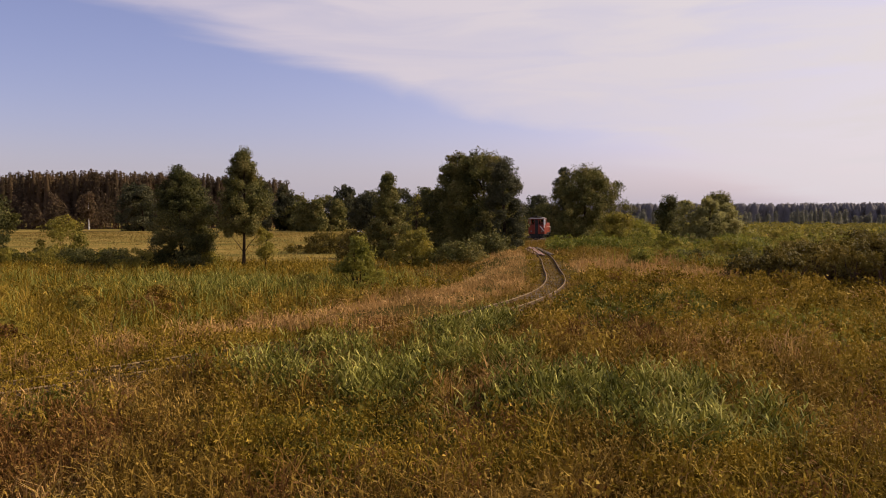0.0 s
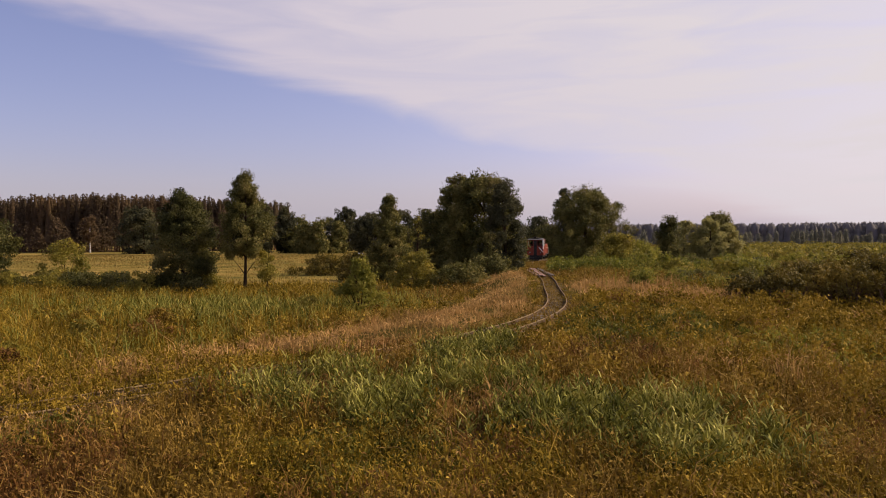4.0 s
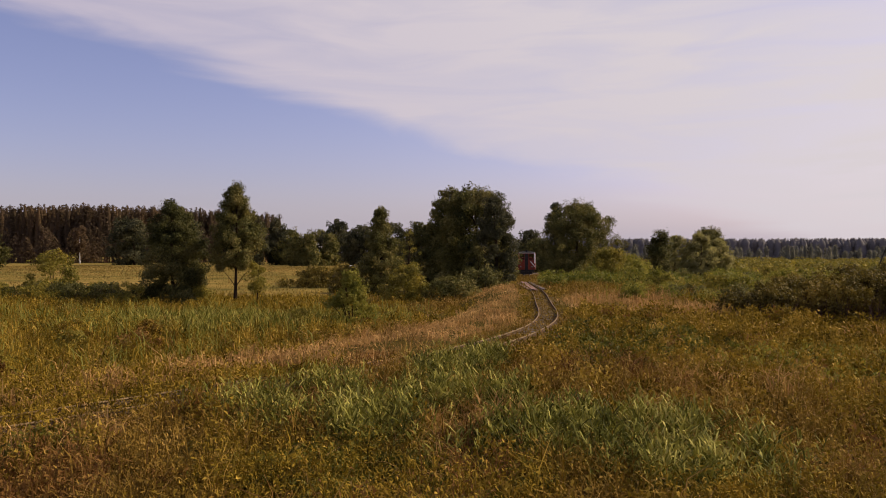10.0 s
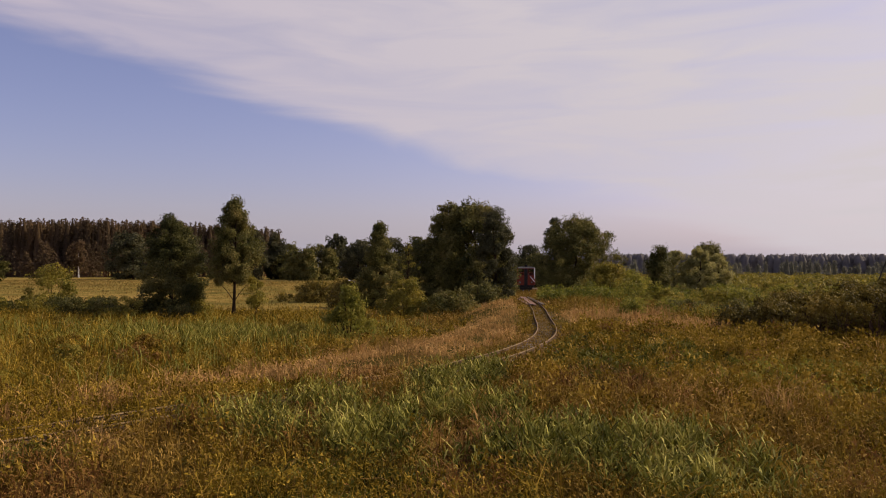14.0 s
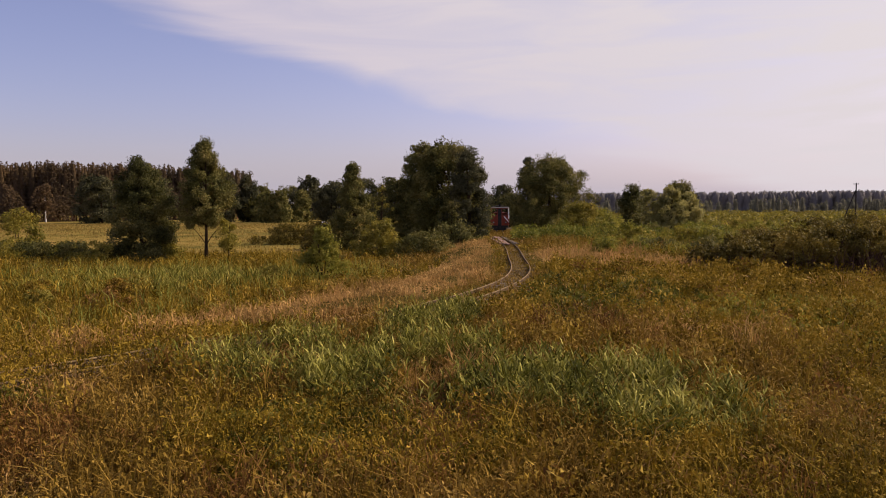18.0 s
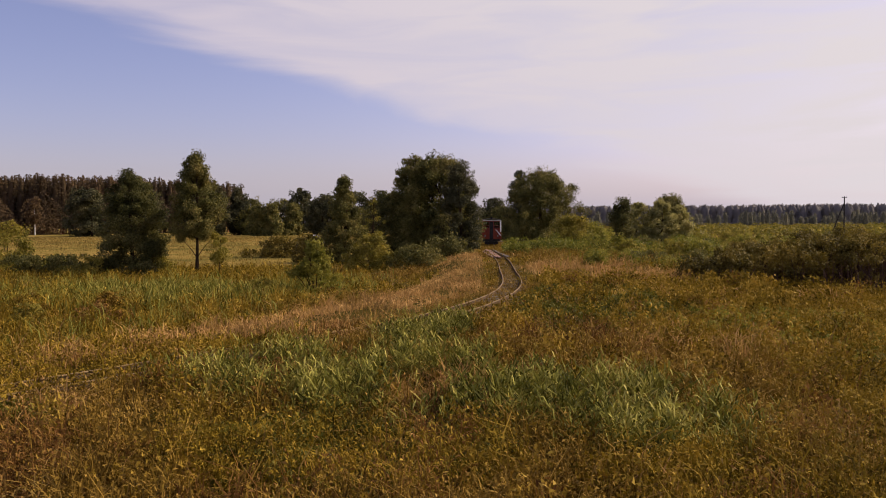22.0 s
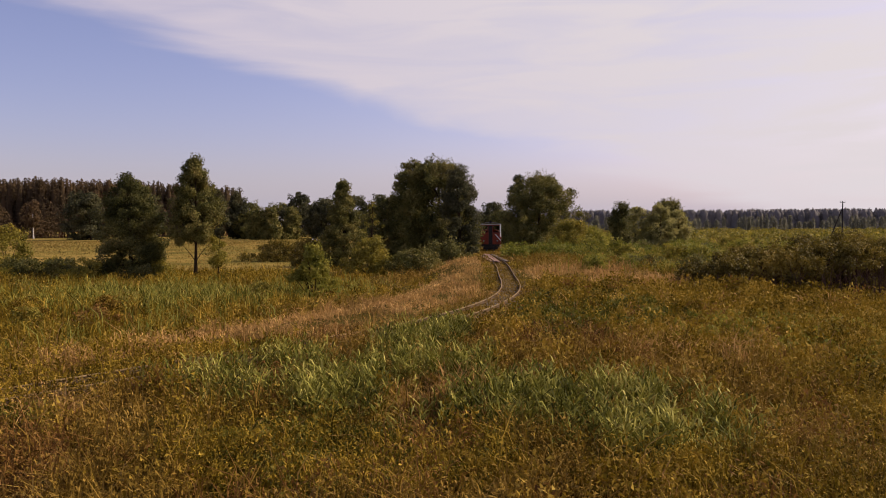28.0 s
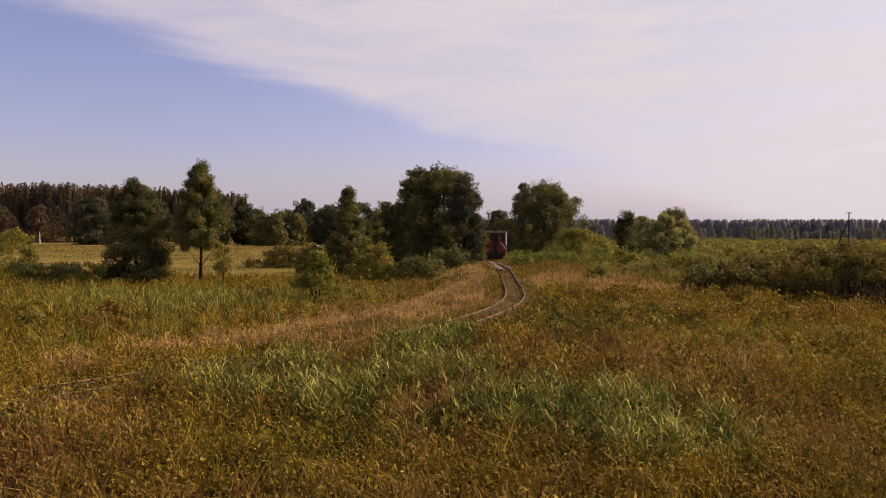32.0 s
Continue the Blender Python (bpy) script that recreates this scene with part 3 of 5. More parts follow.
# ---------------------------------------------------------------- grasses
def blades(pts, height, width, lean, seed, droop=0.5):
    """Bent blades, five corners each, standing at pts."""
    r = rng_of(seed)
    n = len(pts)
    az = r.uniform(0, 2 * np.pi, n)
    h = height * r.uniform(0.55, 1.2, n)
    w = width * r.uniform(0.6, 1.3, n)
    ln_ = lean * r.uniform(0.1, 1.0, n) * h
    d = np.stack([np.cos(az), np.sin(az), np.zeros(n)], 1)
    fa = r.uniform(0, 2 * np.pi, n)
    sd = np.stack([np.cos(fa), np.sin(fa), np.zeros(n)], 1) * w[:, None] / 2
    mid = pts + d * (ln_ * 0.35)[:, None] + np.array([0, 0, 1.0]) * (h * 0.62)[:, None]
    tip = pts + d * ln_[:, None] * (1 + droop) + np.array([0, 0, 1.0]) * (h * (1 - 0.25 * droop * r.uniform(0, 1.6, n)))[:, None]
    V = np.stack([pts - sd * 0.7, pts + sd * 0.7, mid + sd, mid - sd, tip], 1).reshape(-1, 3)
    o = np.arange(n)[:, None] * 5
    loops = (o + np.array([[0, 1, 2, 3, 3, 2, 4]])).ravel()
    return V, loops, np.tile([4, 3], n)


def herbs(pts, height, length, width, seed, per=5, kite=True):
    """Leafy stems: short pointed leaves set round each stem, rising outwards and drooping at their tips."""
    r = rng_of(seed)
    n = len(pts)
    a = r.uniform(0, 2 * np.pi, n)
    up = np.array([0, 0, 1.0])
    tip = up * height[:, None] + np.stack([np.cos(a), np.sin(a), np.zeros(n)], 1) * (height * r.uniform(0, 0.35, n))[:, None]
    u = np.tile(np.linspace(0.25, 1.0, per), (n, 1)) + r.normal(size=(n, per)) * 0.06
    az = np.arange(per) * 2.4 + r.uniform(0, 2 * np.pi, (n, 1)) + r.normal(size=(n, per)) * 0.3
    el = r.uniform(0.1, 1.35, (n, per)) * np.clip(u + 0.25, 0, 1.15)
    B = (pts[:, None] + tip[:, None] * u[..., None]).reshape(-1, 3)
    az, el = az.ravel(), el.ravel()
    d = np.stack([np.cos(az) * np.cos(el), np.sin(az) * np.cos(el), np.sin(el)], 1)
    e = np.stack([-np.sin(az), np.cos(az), r.normal(size=len(az)) * 0.5], 1)
    k = r.uniform(0.6, 1.35, len(B))[:, None]
    L, W = np.repeat(length, per)[:, None] * k, np.repeat(width, per)[:, None] * k
    T = B + d * L - up * L * r.uniform(0, 0.45, len(B))[:, None]
    if kite:
        V = np.stack([B, B + d * L * 0.5 + e * W / 2, T, B + d * L * 0.5 - e * W / 2], 1).reshape(-1, 3)
        return V, np.arange(4 * len(B)), np.full(len(B), 4)
    V = np.stack([B + e * W * 0.3, T, B - e * W * 0.7 + d * L * 0.3], 1).reshape(-1, 3)
    return V, np.arange(3 * len(B)), np.full(len(B), 3)


def reeds(pts, height, leaf, width, seed, per=6):
    """Reed stalks: long stiff leaves that leave the stalk by turns and bend over at the end."""
    r = rng_of(seed)
    n = len(pts)
    up = np.array([0, 0, 1.0])
    a0 = r.uniform(0, 2 * np.pi, n)
    lean = np.stack([np.cos(a0), np.sin(a0), np.zeros(n)], 1) * (height * r.uniform(0, 0.28, n))[:, None]
    V, k = [], 0
    for c in range(per):
        u = (c + 0.6 + r.uniform(-0.3, 0.3, n)) / per
        B = pts + (up * height[:, None] + lean) * u[:, None]
        az = a0 + (c % 2) * np.pi + r.normal(size=n) * 0.5
        el = r.uniform(0.55, 1.25, n) * (0.8 + 0.25 * u)
        d = np.stack([np.cos(az) * np.cos(el), np.sin(az) * np.cos(el), np.sin(el)], 1)
        e = np.stack([-np.sin(az), np.cos(az), np.zeros(n)], 1) + 0.6 * r.normal(size=(n, 3))
        e -= d * (e * d).sum(1)[:, None]
        e /= np.linalg.norm(e, axis=1)[:, None] + 1e-9
        L = (leaf * r.uniform(0.55, 1.25, n) * np.sin(np.pi * (0.25 + 0.6 * u)))[:, None]
        w = width * r.uniform(0.7, 1.3, n)[:, None]
        M = B + d * L * 0.55
        T = M + d * L * 0.45 - up * L * r.uniform(0.0, 0.4, n)[:, None]
        V.append(np.stack([B - e * w * 0.3, B + e * w * 0.3, M + e * w / 2, M - e * w / 2, T], 1))
    V = np.stack(V, 1).reshape(-1, 3)
    m = n * per
    return V, (np.arange(m)[:, None] * 5 + np.array([[0, 1, 2, 3, 3, 2, 4]])).ravel(), np.tile([4, 3], m)


def leaves(pts, length, width, seed, flat=0.5, out=None, three=False):
    """Pointed leaves, four corners each, lying every way about pts, or facing outwards along out."""
    r = rng_of(seed)
    n = len(pts)
    d = r.normal(size=(n, 3))
    if out is not None:
        m = out + 0.85 * r.normal(size=(n, 3))
        m /= np.linalg.norm(m, axis=1)[:, None] + 1e-9
        d -= m * (d * m).sum(1)[:, None]
    if out is None:
        d[:, 2] *= flat
    d /= np.linalg.norm(d, axis=1)[:, None]
    e = np.cross(d, r.normal(size=(n, 3)) if out is None else m)
    e /= np.linalg.norm(e, axis=1)[:, None] + 1e-9
    L = (length * r.uniform(0.6, 1.3, n))[:, None]
    W = (width * r.uniform(0.6, 1.3, n))[:, None]
    if three:
        V = np.stack([pts - d * L * 0.55, pts + e * W * 0.72 + d * L * 0.3, pts - e * W * 0.72 + d * L * 0.45], 1).reshape(-1, 3)
        return V, np.arange(3 * n), np.full(n, 3)
    V = np.stack([pts - d * L / 2, pts + e * W / 2 + d * L * 0.05, pts + d * L / 2, pts - e * W / 2 + d * L * 0.05], 1).reshape(-1, 3)
    return V, np.arange(4 * n), np.full(n, 4)


def join(*sets):
    V, L, S, k = [], [], [], 0
    for v, l, s in sets:
        V.append(v)
        L.append(np.asarray(l).ravel() + k)
        S.append(s)
        k += len(v)
    return np.vstack(V), np.concatenate(L), np.concatenate(S)


def wedge(n, y0, y1, seed, spread=0.72, lead=0.0):
    """n places spread evenly over the stretch of meadow that opens from the eye."""
    r = rng_of(seed)
    y = np.sqrt(r.uniform(y0 ** 2, y1 ** 2, n))
    x = y * (r.uniform(-spread, spread, n) + lead)
    return x, y


def on_ground(x, y):
    return np.stack([x, y, ground_z(x, y) - 0.02], 1)


def stuff(name, sets, mat, label, category="grass"):
    v, l, s = join(*sets)
    ob = new(name, mesh_np(name, v, l, s, mat))
    return tagged(ob, label, category, kind="stuff")


def keep(x, y, p, seed):
    k = rng_of(seed).uniform(0, 1, len(x)) < p
    return x[k], y[k]


# where each plant grows, 0 to 1
def reed_here(x, y):
    s = off_track(x, y)

    def bed(cx, cy, rx, ry, lean=0.0):
        return 1 - sstep(0.65, 1.15, np.hypot((x - cx - lean * (y - cy)) / rx, (y - cy) / ry))
    a = np.maximum.reduce([bed(-0.7, 12.3, 2.5, 2.3), bed(0.5, 15.8, 0.9, 2.7, 0.3), bed(2.1, 9.9, 2.1, 1.8), bed(2.7, 9.0, 1.7, 1.1),
                           bed(-3.2, 12.3, 1.2, 0.9) * 0.8, bed(-4.4, 12.2, 0.9, 0.6) * 0.6, bed(-5.6, 11.6, 0.6, 0.5) * 0.5])
    return a * (s < -1.2) * (0.05 + 0.95 * sstep(0.36, 0.58, 0.65 * vnoise(x, y, 0.9, 11) + 0.35 * vnoise(x, y, 0.35, 12)))


def dry_here(x, y):
    s = off_track(x, y)
    bank = sstep(0.9, 1.6, s) * (1 - sstep(4.5, 8.0, s + 2.0 * sstep(26, 40, y))) * (y < 62) * (0.4 + 0.6 * sstep(14, 20, y))
    east = (1 - sstep(0.7, 1.15, np.hypot((x - 10.2) / 4.8, (y - 37) / 9.5))) * (x > 6)
    spots = sstep(0.55, 0.75, vnoise(x, y, 2.4, 21)) * np.where(y < 10, 0.13, 0.34)
    pale = 0.5 * (1 - sstep(0.5, 1.1, np.hypot((x - 5.4) / 1.8, (y - 13.6) / 1.2)))
    verge = 0.3 * (1 - sstep(0.6, 1.6, np.abs(s + 0.6))) * (x < -3.5) * (y > 9)
    return np.clip(np.maximum.reduce([bank, east * 0.9, spots, pale, verge]), 0, 1)


def clumped(n, per, y0, y1, seed, rad, spread=0.72):
    """Places gathered in tufts: x, y, and each tuft's own height factor."""
    cx, cy = wedge(n // per, y0, y1, seed, spread)
    r = rng_of(seed + 1)
    f = r.uniform(0.25, 1.75, len(cx))
    R = rad * r.uniform(0.5, 1.5, len(cx))
    x = np.repeat(cx, per) + r.normal(size=len(cx) * per) * np.repeat(R, per)
    y = np.repeat(cy, per) + r.normal(size=len(cx) * per) * np.repeat(R, per)
    kind = np.repeat(r.uniform(0, 1, (2, len(cx))), per, axis=1)
    d2 = ((x - np.repeat(cx, per)) ** 2 + (y - np.repeat(cy, per)) ** 2) / np.repeat(R, per) ** 2
    return x, y, np.repeat(f, per) * (1.15 - 0.22 * np.minimum(d2, 3)), kind


def build_grass():
    def near_gap(x, y):
        s = np.abs(off_track(x, y))
        return np.where(y < 19, 1.0, sstep(0.5, 1.0, s))
    sets_o, sets_g, sets_s, sets_r = [], [], [], []
    bands = ((4.6, 9, 46000, 0.09, 14), (9, 17, 54000, 0.13, 16), (17, 32, 64000, 0.26, 24), (32, 62, 56000, 0.45, 24))
    for i, (y0, y1, n, rad, each) in enumerate(bands):
        x, y, f, kind = clumped(n, each, y0, y1, 100 + i, rad)
        g = rng_of(120 + i).uniform(0, 1, len(x)) < near_gap(x, y)
        x, y, f, kind = x[g], y[g], f[g], kind[:, g]
        s = off_track(x, y)
        dry = dry_here(x, y)
        wet = sstep(6.5, 9.5, s)
        u, v = kind
        loose = rng_of(140 + i).uniform(0, 1, len(x))
        u = 0.35 * u + 0.15 * loose + 0.5 * np.clip(1.6 * vnoise(x, y, 1.2, 32) - 0.3, 0, 1)
        v = 0.4 * v + 0.15 * loose + 0.45 * np.clip(1.6 * vnoise(x, y, 1.4, 33) - 0.3, 0, 1)
        bed = reed_here(x, y)
        green = sstep(0.35, 0.65, vnoise(x, y, 3.5, 31))
        green = np.maximum(green, 1.2 * (1 - sstep(0.7, 1.1, np.hypot((x - 5.4 - 0.25 * (y - 22)) / 2.4, (y - 22) / 5.5))))
        green = np.maximum(green, 1.15 * (1 - sstep(0.6, 1.15, np.hypot((x + 0.6) / 2.3, (y - 8.4) / 1.9))))
        red = sstep(0.60, 0.78, vnoise(x, y, 1.7, 41)) * (0.4 if i < 2 else 0.12)
        red = np.maximum(red, 0.75 * (1 - sstep(0.5, 1.1, np.hypot((x + 1.9 - 0.7 * (y - 18.6)) / 1.6, (y - 18.6) / 1.4))))
        red = np.maximum(red, 0.7 * (1 - sstep(0.5, 1.1, np.hypot((x - 0.6) / 0.6, (y - 9.3) / 1.6))))
        red = np.maximum(red, 0.35 * (1 - sstep(0.5, 1.1, np.hypot((x - 3.6) / 2.0, (y - 14.4) / 1.1))))
        thin = loose > 0.75 * sstep(0.25, 0.6, bed)
        for cx, cy, rx, ry, amount in ((-0.9, 8.2, 2.2, 1.4, 1.3), (3.0, 7.9, 1.3, 0.6, 0.9), (11.5, 23.5, 8.5, 7.5, 1.15), (-3.6, 10.4, 0.8, 0.7, 0.8)):
            green = np.maximum(green, amount * (1 - sstep(0.6, 1.15, np.hypot((x - cx) / rx, (y - cy) / ry))))
        for cx, cy, rx, ry, amount in ((0.7, 9.9, 0.75, 1.3, 1.1), (3.4, 16.0, 1.5, 0.7, 0.8), (6.8, 14.8, 0.8, 0.6, 0.8), (5.4, 9.0, 1.2, 0.5, 0.8), (-4.3, 7.8, 2.0, 1.5, 0.6)):
            red = np.maximum(red, amount * (1 - sstep(0.5, 1.1, np.hypot((x - cx) / rx, (y - cy) / ry))))
        green = green * (1 - 0.65 * (1 - sstep(-2.6, -1.4, x)) * (1 - sstep(10, 12, y)))
        is_dry = thin & (u < dry * (0.85 - 0.65 * wet) + (0.035 if i < 1 else 0.06))
        is_red = thin & ~is_dry & (v < red * (s < 3)) & (wet < 0.5)
        green = np.maximum(green, wet * (y > 18))
        is_green = thin & ~is_dry & ~is_red & (v > 1 - green * 0.8)
        is_olive = thin & ~is_dry & ~is_red & ~is_green
        tall = (0.34 + 0.3 * wet * (1 - sstep(42, 52, y))) * f * (0.7 + 0.6 * vnoise(x, y, 1.3, 51))
        tall = tall * np.where((s > -1.5) & (s < 5), np.where(y < 19, 0.62, 0.45), 1.0) * np.where((y < 20) & (s > 0.2) & (s < 0.75), 1.6, 1.0)
        tall = tall * (1 - 0.5 * bed)
        for cond, sets, leafy in ((is_dry, sets_s, 0.1), (is_red, sets_r, 0.4), (is_green, sets_g, 0.7), (is_olive, sets_o, 0.5)):
            P = on_ground(x[cond], y[cond])
            q = rng_of(180 + i).uniform(0, 1, len(P))
            T = tall[cond]
            a = q > leafy * (1 - 0.6 * wet[cond])
            sets.append(blades(P[a], T[a] * 1.1, 0.0085 + 0.00075 * P[a, 1], 0.7, 200 + i))
            size = 0.042 + 0.0032 * P[~a, 1]
            sets.append(herbs(P[~a], T[~a], size, size * 0.25, 240 + i, (5, 5, 4, 4)[i], i < 2))
    stuff("olive_weeds", sets_o, M_OLIVE, "olive and yellowing low weeds covering the meadow", "weeds")
    stuff("green_weeds", sets_g, M_GREEN, "dull green leafy weeds covering the meadow", "weeds")
    stuff("dry_grass", sets_s, M_STRAW, "straw-coloured dry grass on the track bank", "grass")
    stuff("rusty_weeds", sets_r, M_RUST, "rust-brown withered dock among the grass", "weeds")
    # the bed of reeds before the track, in loose tufts
    r = rng_of(300)
    cx, cy = r.uniform(-7.5, 7, 6600), r.uniform(7.5, 19, 6600)
    cx, cy = keep(cx, cy, reed_here(cx, cy), 301)
    per = 4
    f = np.repeat(r.uniform(0.6, 1.2, len(cx)), per) * r.uniform(0.7, 1.15, len(cx) * per)
    x = np.repeat(cx, per) + r.normal(size=len(f)) * 0.09
    y = np.repeat(cy, per) + r.normal(size=len(f)) * 0.09
    stuff("reed_bed", [reeds(on_ground(x, y), 0.56 * f, 0.29, 0.021, 302, 6)], M_REED, "grey-green reeds with long stiff leaves before the track", "reeds")
    # dry broken stalks lying across the reeds
    r = rng_of(305)
    x, y = r.uniform(-5, 6, 260), r.uniform(7.5, 15, 260)
    P = on_ground(x, y) + np.array([0, 0, 0.22])
    stuff("dry_stalks", [blades(P, 0.2, 0.009, 3.0, 306, 0.2)], M_STRAW, "pale broken stalks lying over the reeds and weeds", "reeds")
    # wet sedge across the track
    x, y, f, kind = clumped(70000, 18, 17, 62, 310, 0.3)
    s = off_track(x, y)
    p = sstep(6.0, 9.0, s) * (1 - sstep(38, 52, y)) * sstep(0.2, 0.45, vnoise(x, y, 5.0, 71)) * (x < 6)
    g = rng_of(311).uniform(0, 1, len(x)) < p
    x, y, f = x[g], y[g], f[g]
    P = on_ground(x, y)
    stuff("sedge_marsh", [blades(P, 0.62 * f, 0.035, 0.45, 312, 0.5)], M_SEDGE, "tall yellow-green sedge in the wet hollow", "reeds")
    # short golden grass over the rise and along the bank's crest
    x, y = wedge(70000, 24, 62, 350, 0.45, 0.05)
    s = off_track(x, y)
    p = np.maximum((1 - sstep(0.6, 1.1, np.hypot((x - 10.2) / 4.9, (y - 37) / 10))) * (s < -1.2), 0.38 * sstep(0.9, 1.5, s) * (1 - sstep(3.5, 6.0, s + 1.5 * sstep(26, 40, y))))
    x, y = keep(x, y, p * (0.35 + 0.65 * sstep(0.25, 0.6, vnoise(x, y, 1.5, 75))), 351)
    stuff("golden_grass", [blades(on_ground(x, y), 0.27, 0.024, 0.8, 352, 0.6)], M_STRAW, "short golden dry grass over the rise", "grass")
    # grass that has grown through the little-used rails beyond the crossing
    r = rng_of(360)
    i0 = int(np.argmin(np.abs(LINE[:, 1] - 67.0)))
    i1 = int(np.argmin(np.abs(LINE[:, 1] - 125.0)))
    i = r.integers(i0, i1, 7000)
    o = r.uniform(-1.3, 1.3, 7000)
    x, y = LINE[i, 0] + NOR[i, 0] * o, LINE[i, 1] + NOR[i, 1] * o
    stuff("track_grass", [blades(on_ground(x, y), 0.26, 0.04, 0.6, 361, 0.4)], M_OLIVE, "grass grown through the rails beyond the crossing", "grass")
    # a loose stand of yellow-green grass at the reeds' end
    x, y, f, kind = clumped(46000, 20, 6.0, 24, 340, 0.14)
    d = np.minimum(np.hypot((x - 5.2 - 0.3 * (y - 10)) / 2.4, (y - 10) / 2.8), np.hypot((x - 10.5) / 4.5, (y - 20) / 3.5))
    g = rng_of(341).uniform(0, 1, len(x)) < (1 - sstep(0.5, 1.1, d)) * sstep(0.3, 0.5, vnoise(x, y, 0.8, 74))
    stuff("meadow_tufts", [blades(on_ground(x[g], y[g]), 0.34 * f[g], 0.008 + 0.0007 * y[g], 0.6, 342, 0.4)], M_TUFT, "yellow-green tufts of upright meadow grass", "grass")
    # a darker stand of reeds in the hollow
    r = rng_of(330)
    a, q = r.uniform(0, 2 * np.pi, 12000), np.sqrt(r.uniform(0, 1, 12000))
    x, y = -10.5 + 6.5 * q * np.cos(a), 34.5 + 5.5 * q * np.sin(a)
    x, y = keep(x, y, (1 - 0.55 * q) * sstep(0.2, 0.45, vnoise(x, y, 1.6, 73)), 331)
    P = on_ground(x, y)
    stuff("hollow_reeds", [blades(P, 0.95, 0.05, 0.35, 332, 0.4)], M_REED, "grey-green reeds standing in the wet hollow", "reeds")
    # far hay meadow
    x, y = wedge(52000, 56, 210, 320, 0.8)
    x, y = keep(x, y, near_gap(x, y) * np.where(off_track(x, y) > 0, 1.0, 0.3), 321)
    P = on_ground(x, y)
    k = np.hypot(x, y) / 80
    stuff("hay_meadow", [blades(P, 0.26 * (0.3 + 1.3 * vnoise(x, y, 9, 81)), 0.085 * k, 0.7, 322, 0.6)], M_MEADOW, "yellow uncut hay meadow", "grass")


build_grass()


# ---------------------------------------------------------------- trees and shrubs
def crown_points(seed, w, h0, h1, n_clumps, per, clump, shape, lean=0.0):
    """Leaf places: clumps set unevenly on and in a crown, with gaps between."""
    r = rng_of(seed)

    def reach(t):
        if shape == "round":
            return math.sin(math.pi * min(0.97, 0.12 + 0.82 * t) ** 0.85) ** 0.7
        if shape == "cone":
            return (1 - t) ** 0.95 * (0.55 + 0.45 * min(1, t * 6)) + 0.03
        if shape == "broad":
            return (1 - t ** 4.0) ** 0.5 * (0.86 + 0.14 * math.cos(2.2 * t)) * 0.98
        if shape == "alder":
            return (0.55 + 0.45 * min(1, t * 4)) * (1 - t) ** 0.8 + 0.05
        if shape == "oval":
            return math.sin(math.pi * (0.06 + 0.9 * t)) ** 0.6 * (1 - 0.35 * t)
        return (1 - t ** 2.2) ** 0.5 * 0.95

    # billows on the crown's outline first, then clumps over each billow and through the crown
    lobes_n = max(16, n_clumps // 5)
    O = []
    for k in range(lobes_n):
        t = (k * 0.618 + r.uniform(0, 0.1)) % 1.0
        rad = reach(t)
        a = r.uniform(0, 2 * math.pi)
        lobes = 0.93 + 0.06 * math.sin(2 * a + seed + 3 * t) + r.normal() * (0.17 if shape in ("alder", "dome") else 0.1)
        big = clump * r.uniform(0.8, 1.6) * (0.35 + 0.7 * rad)
        q = max(0.0, math.sqrt(r.uniform(0.3, 1.0)) * rad * lobes * w / 2 - 0.45 * big)
        O.append((q * math.cos(a) + lean * t, q * math.sin(a), h0 + (h1 - h0) * t * (0.96 + 0.04 * r.uniform(-1, 1)), big))
    O = np.array(O)
    n_a = int(n_clumps * 0.6)
    pick = np.concatenate([np.arange(lobes_n), r.choice(lobes_n, max(1, n_a - lobes_n), p=O[:, 3] ** 2 / (O[:, 3] ** 2).sum())])
    D = r.normal(size=(len(pick), 3))
    D[:, 2] = np.abs(D[:, 2]) * 0.9 - 0.25
    D /= np.linalg.norm(D, axis=1)[:, None]
    C = O[pick, :3] + D * O[pick, 3:4] * np.array([1, 1, 0.8])
    n_b = n_clumps - n_a
    t = r.uniform(0, 0.96, n_b)
    rad = np.array([reach(u) for u in t]) * np.sqrt(r.uniform(0.2, 0.85, n_b)) * w / 2
    a = r.uniform(0, 2 * np.pi, n_b)
    C = np.vstack([C, np.column_stack([rad * np.cos(a) + lean * t, rad * np.sin(a), h0 + (h1 - h0) * t])])
    D = np.vstack([D, np.column_stack([np.cos(a) * 0.8, np.sin(a) * 0.8, 0.2 + 0.6 * t])])
    C[:, 2] = np.maximum(C[:, 2], 0.05)
    clump = clump * 0.8
    size = clump * r.uniform(0.55, 1.35, len(C))
    B = r.normal(size=(len(C) * per, 3))
    B *= (r.uniform(0.15, 1.0, len(B)) ** 0.45 / np.linalg.norm(B, axis=1))[:, None]
    stray = r.uniform(0, 1, len(B)) < 0.07
    B[stray] *= r.uniform(1.05, 1.35, stray.sum())[:, None]
    P = np.repeat(C, per, axis=0) + B * 1.35 * np.repeat(size, per)[:, None] * np.array([1, 1, 0.75])
    # leafy shoots stand out from the crown, some of them steeply upwards
    E = D + np.array([0, 0, 0.9])
    E /= np.linalg.norm(E, axis=1)[:, None]
    E = np.repeat(E, per, axis=0)
    tall = np.repeat(size * r.uniform(0, 1.0, len(C)), per)
    P = P + E * ((B * E).sum(1) * tall)[:, None]
    keep_ = P[:, 2] > 0.05
    return C, P[keep_], (B / (np.linalg.norm(B, axis=1)[:, None] + 1e-9) * 0.3 + np.repeat(D, per, axis=0))[keep_]


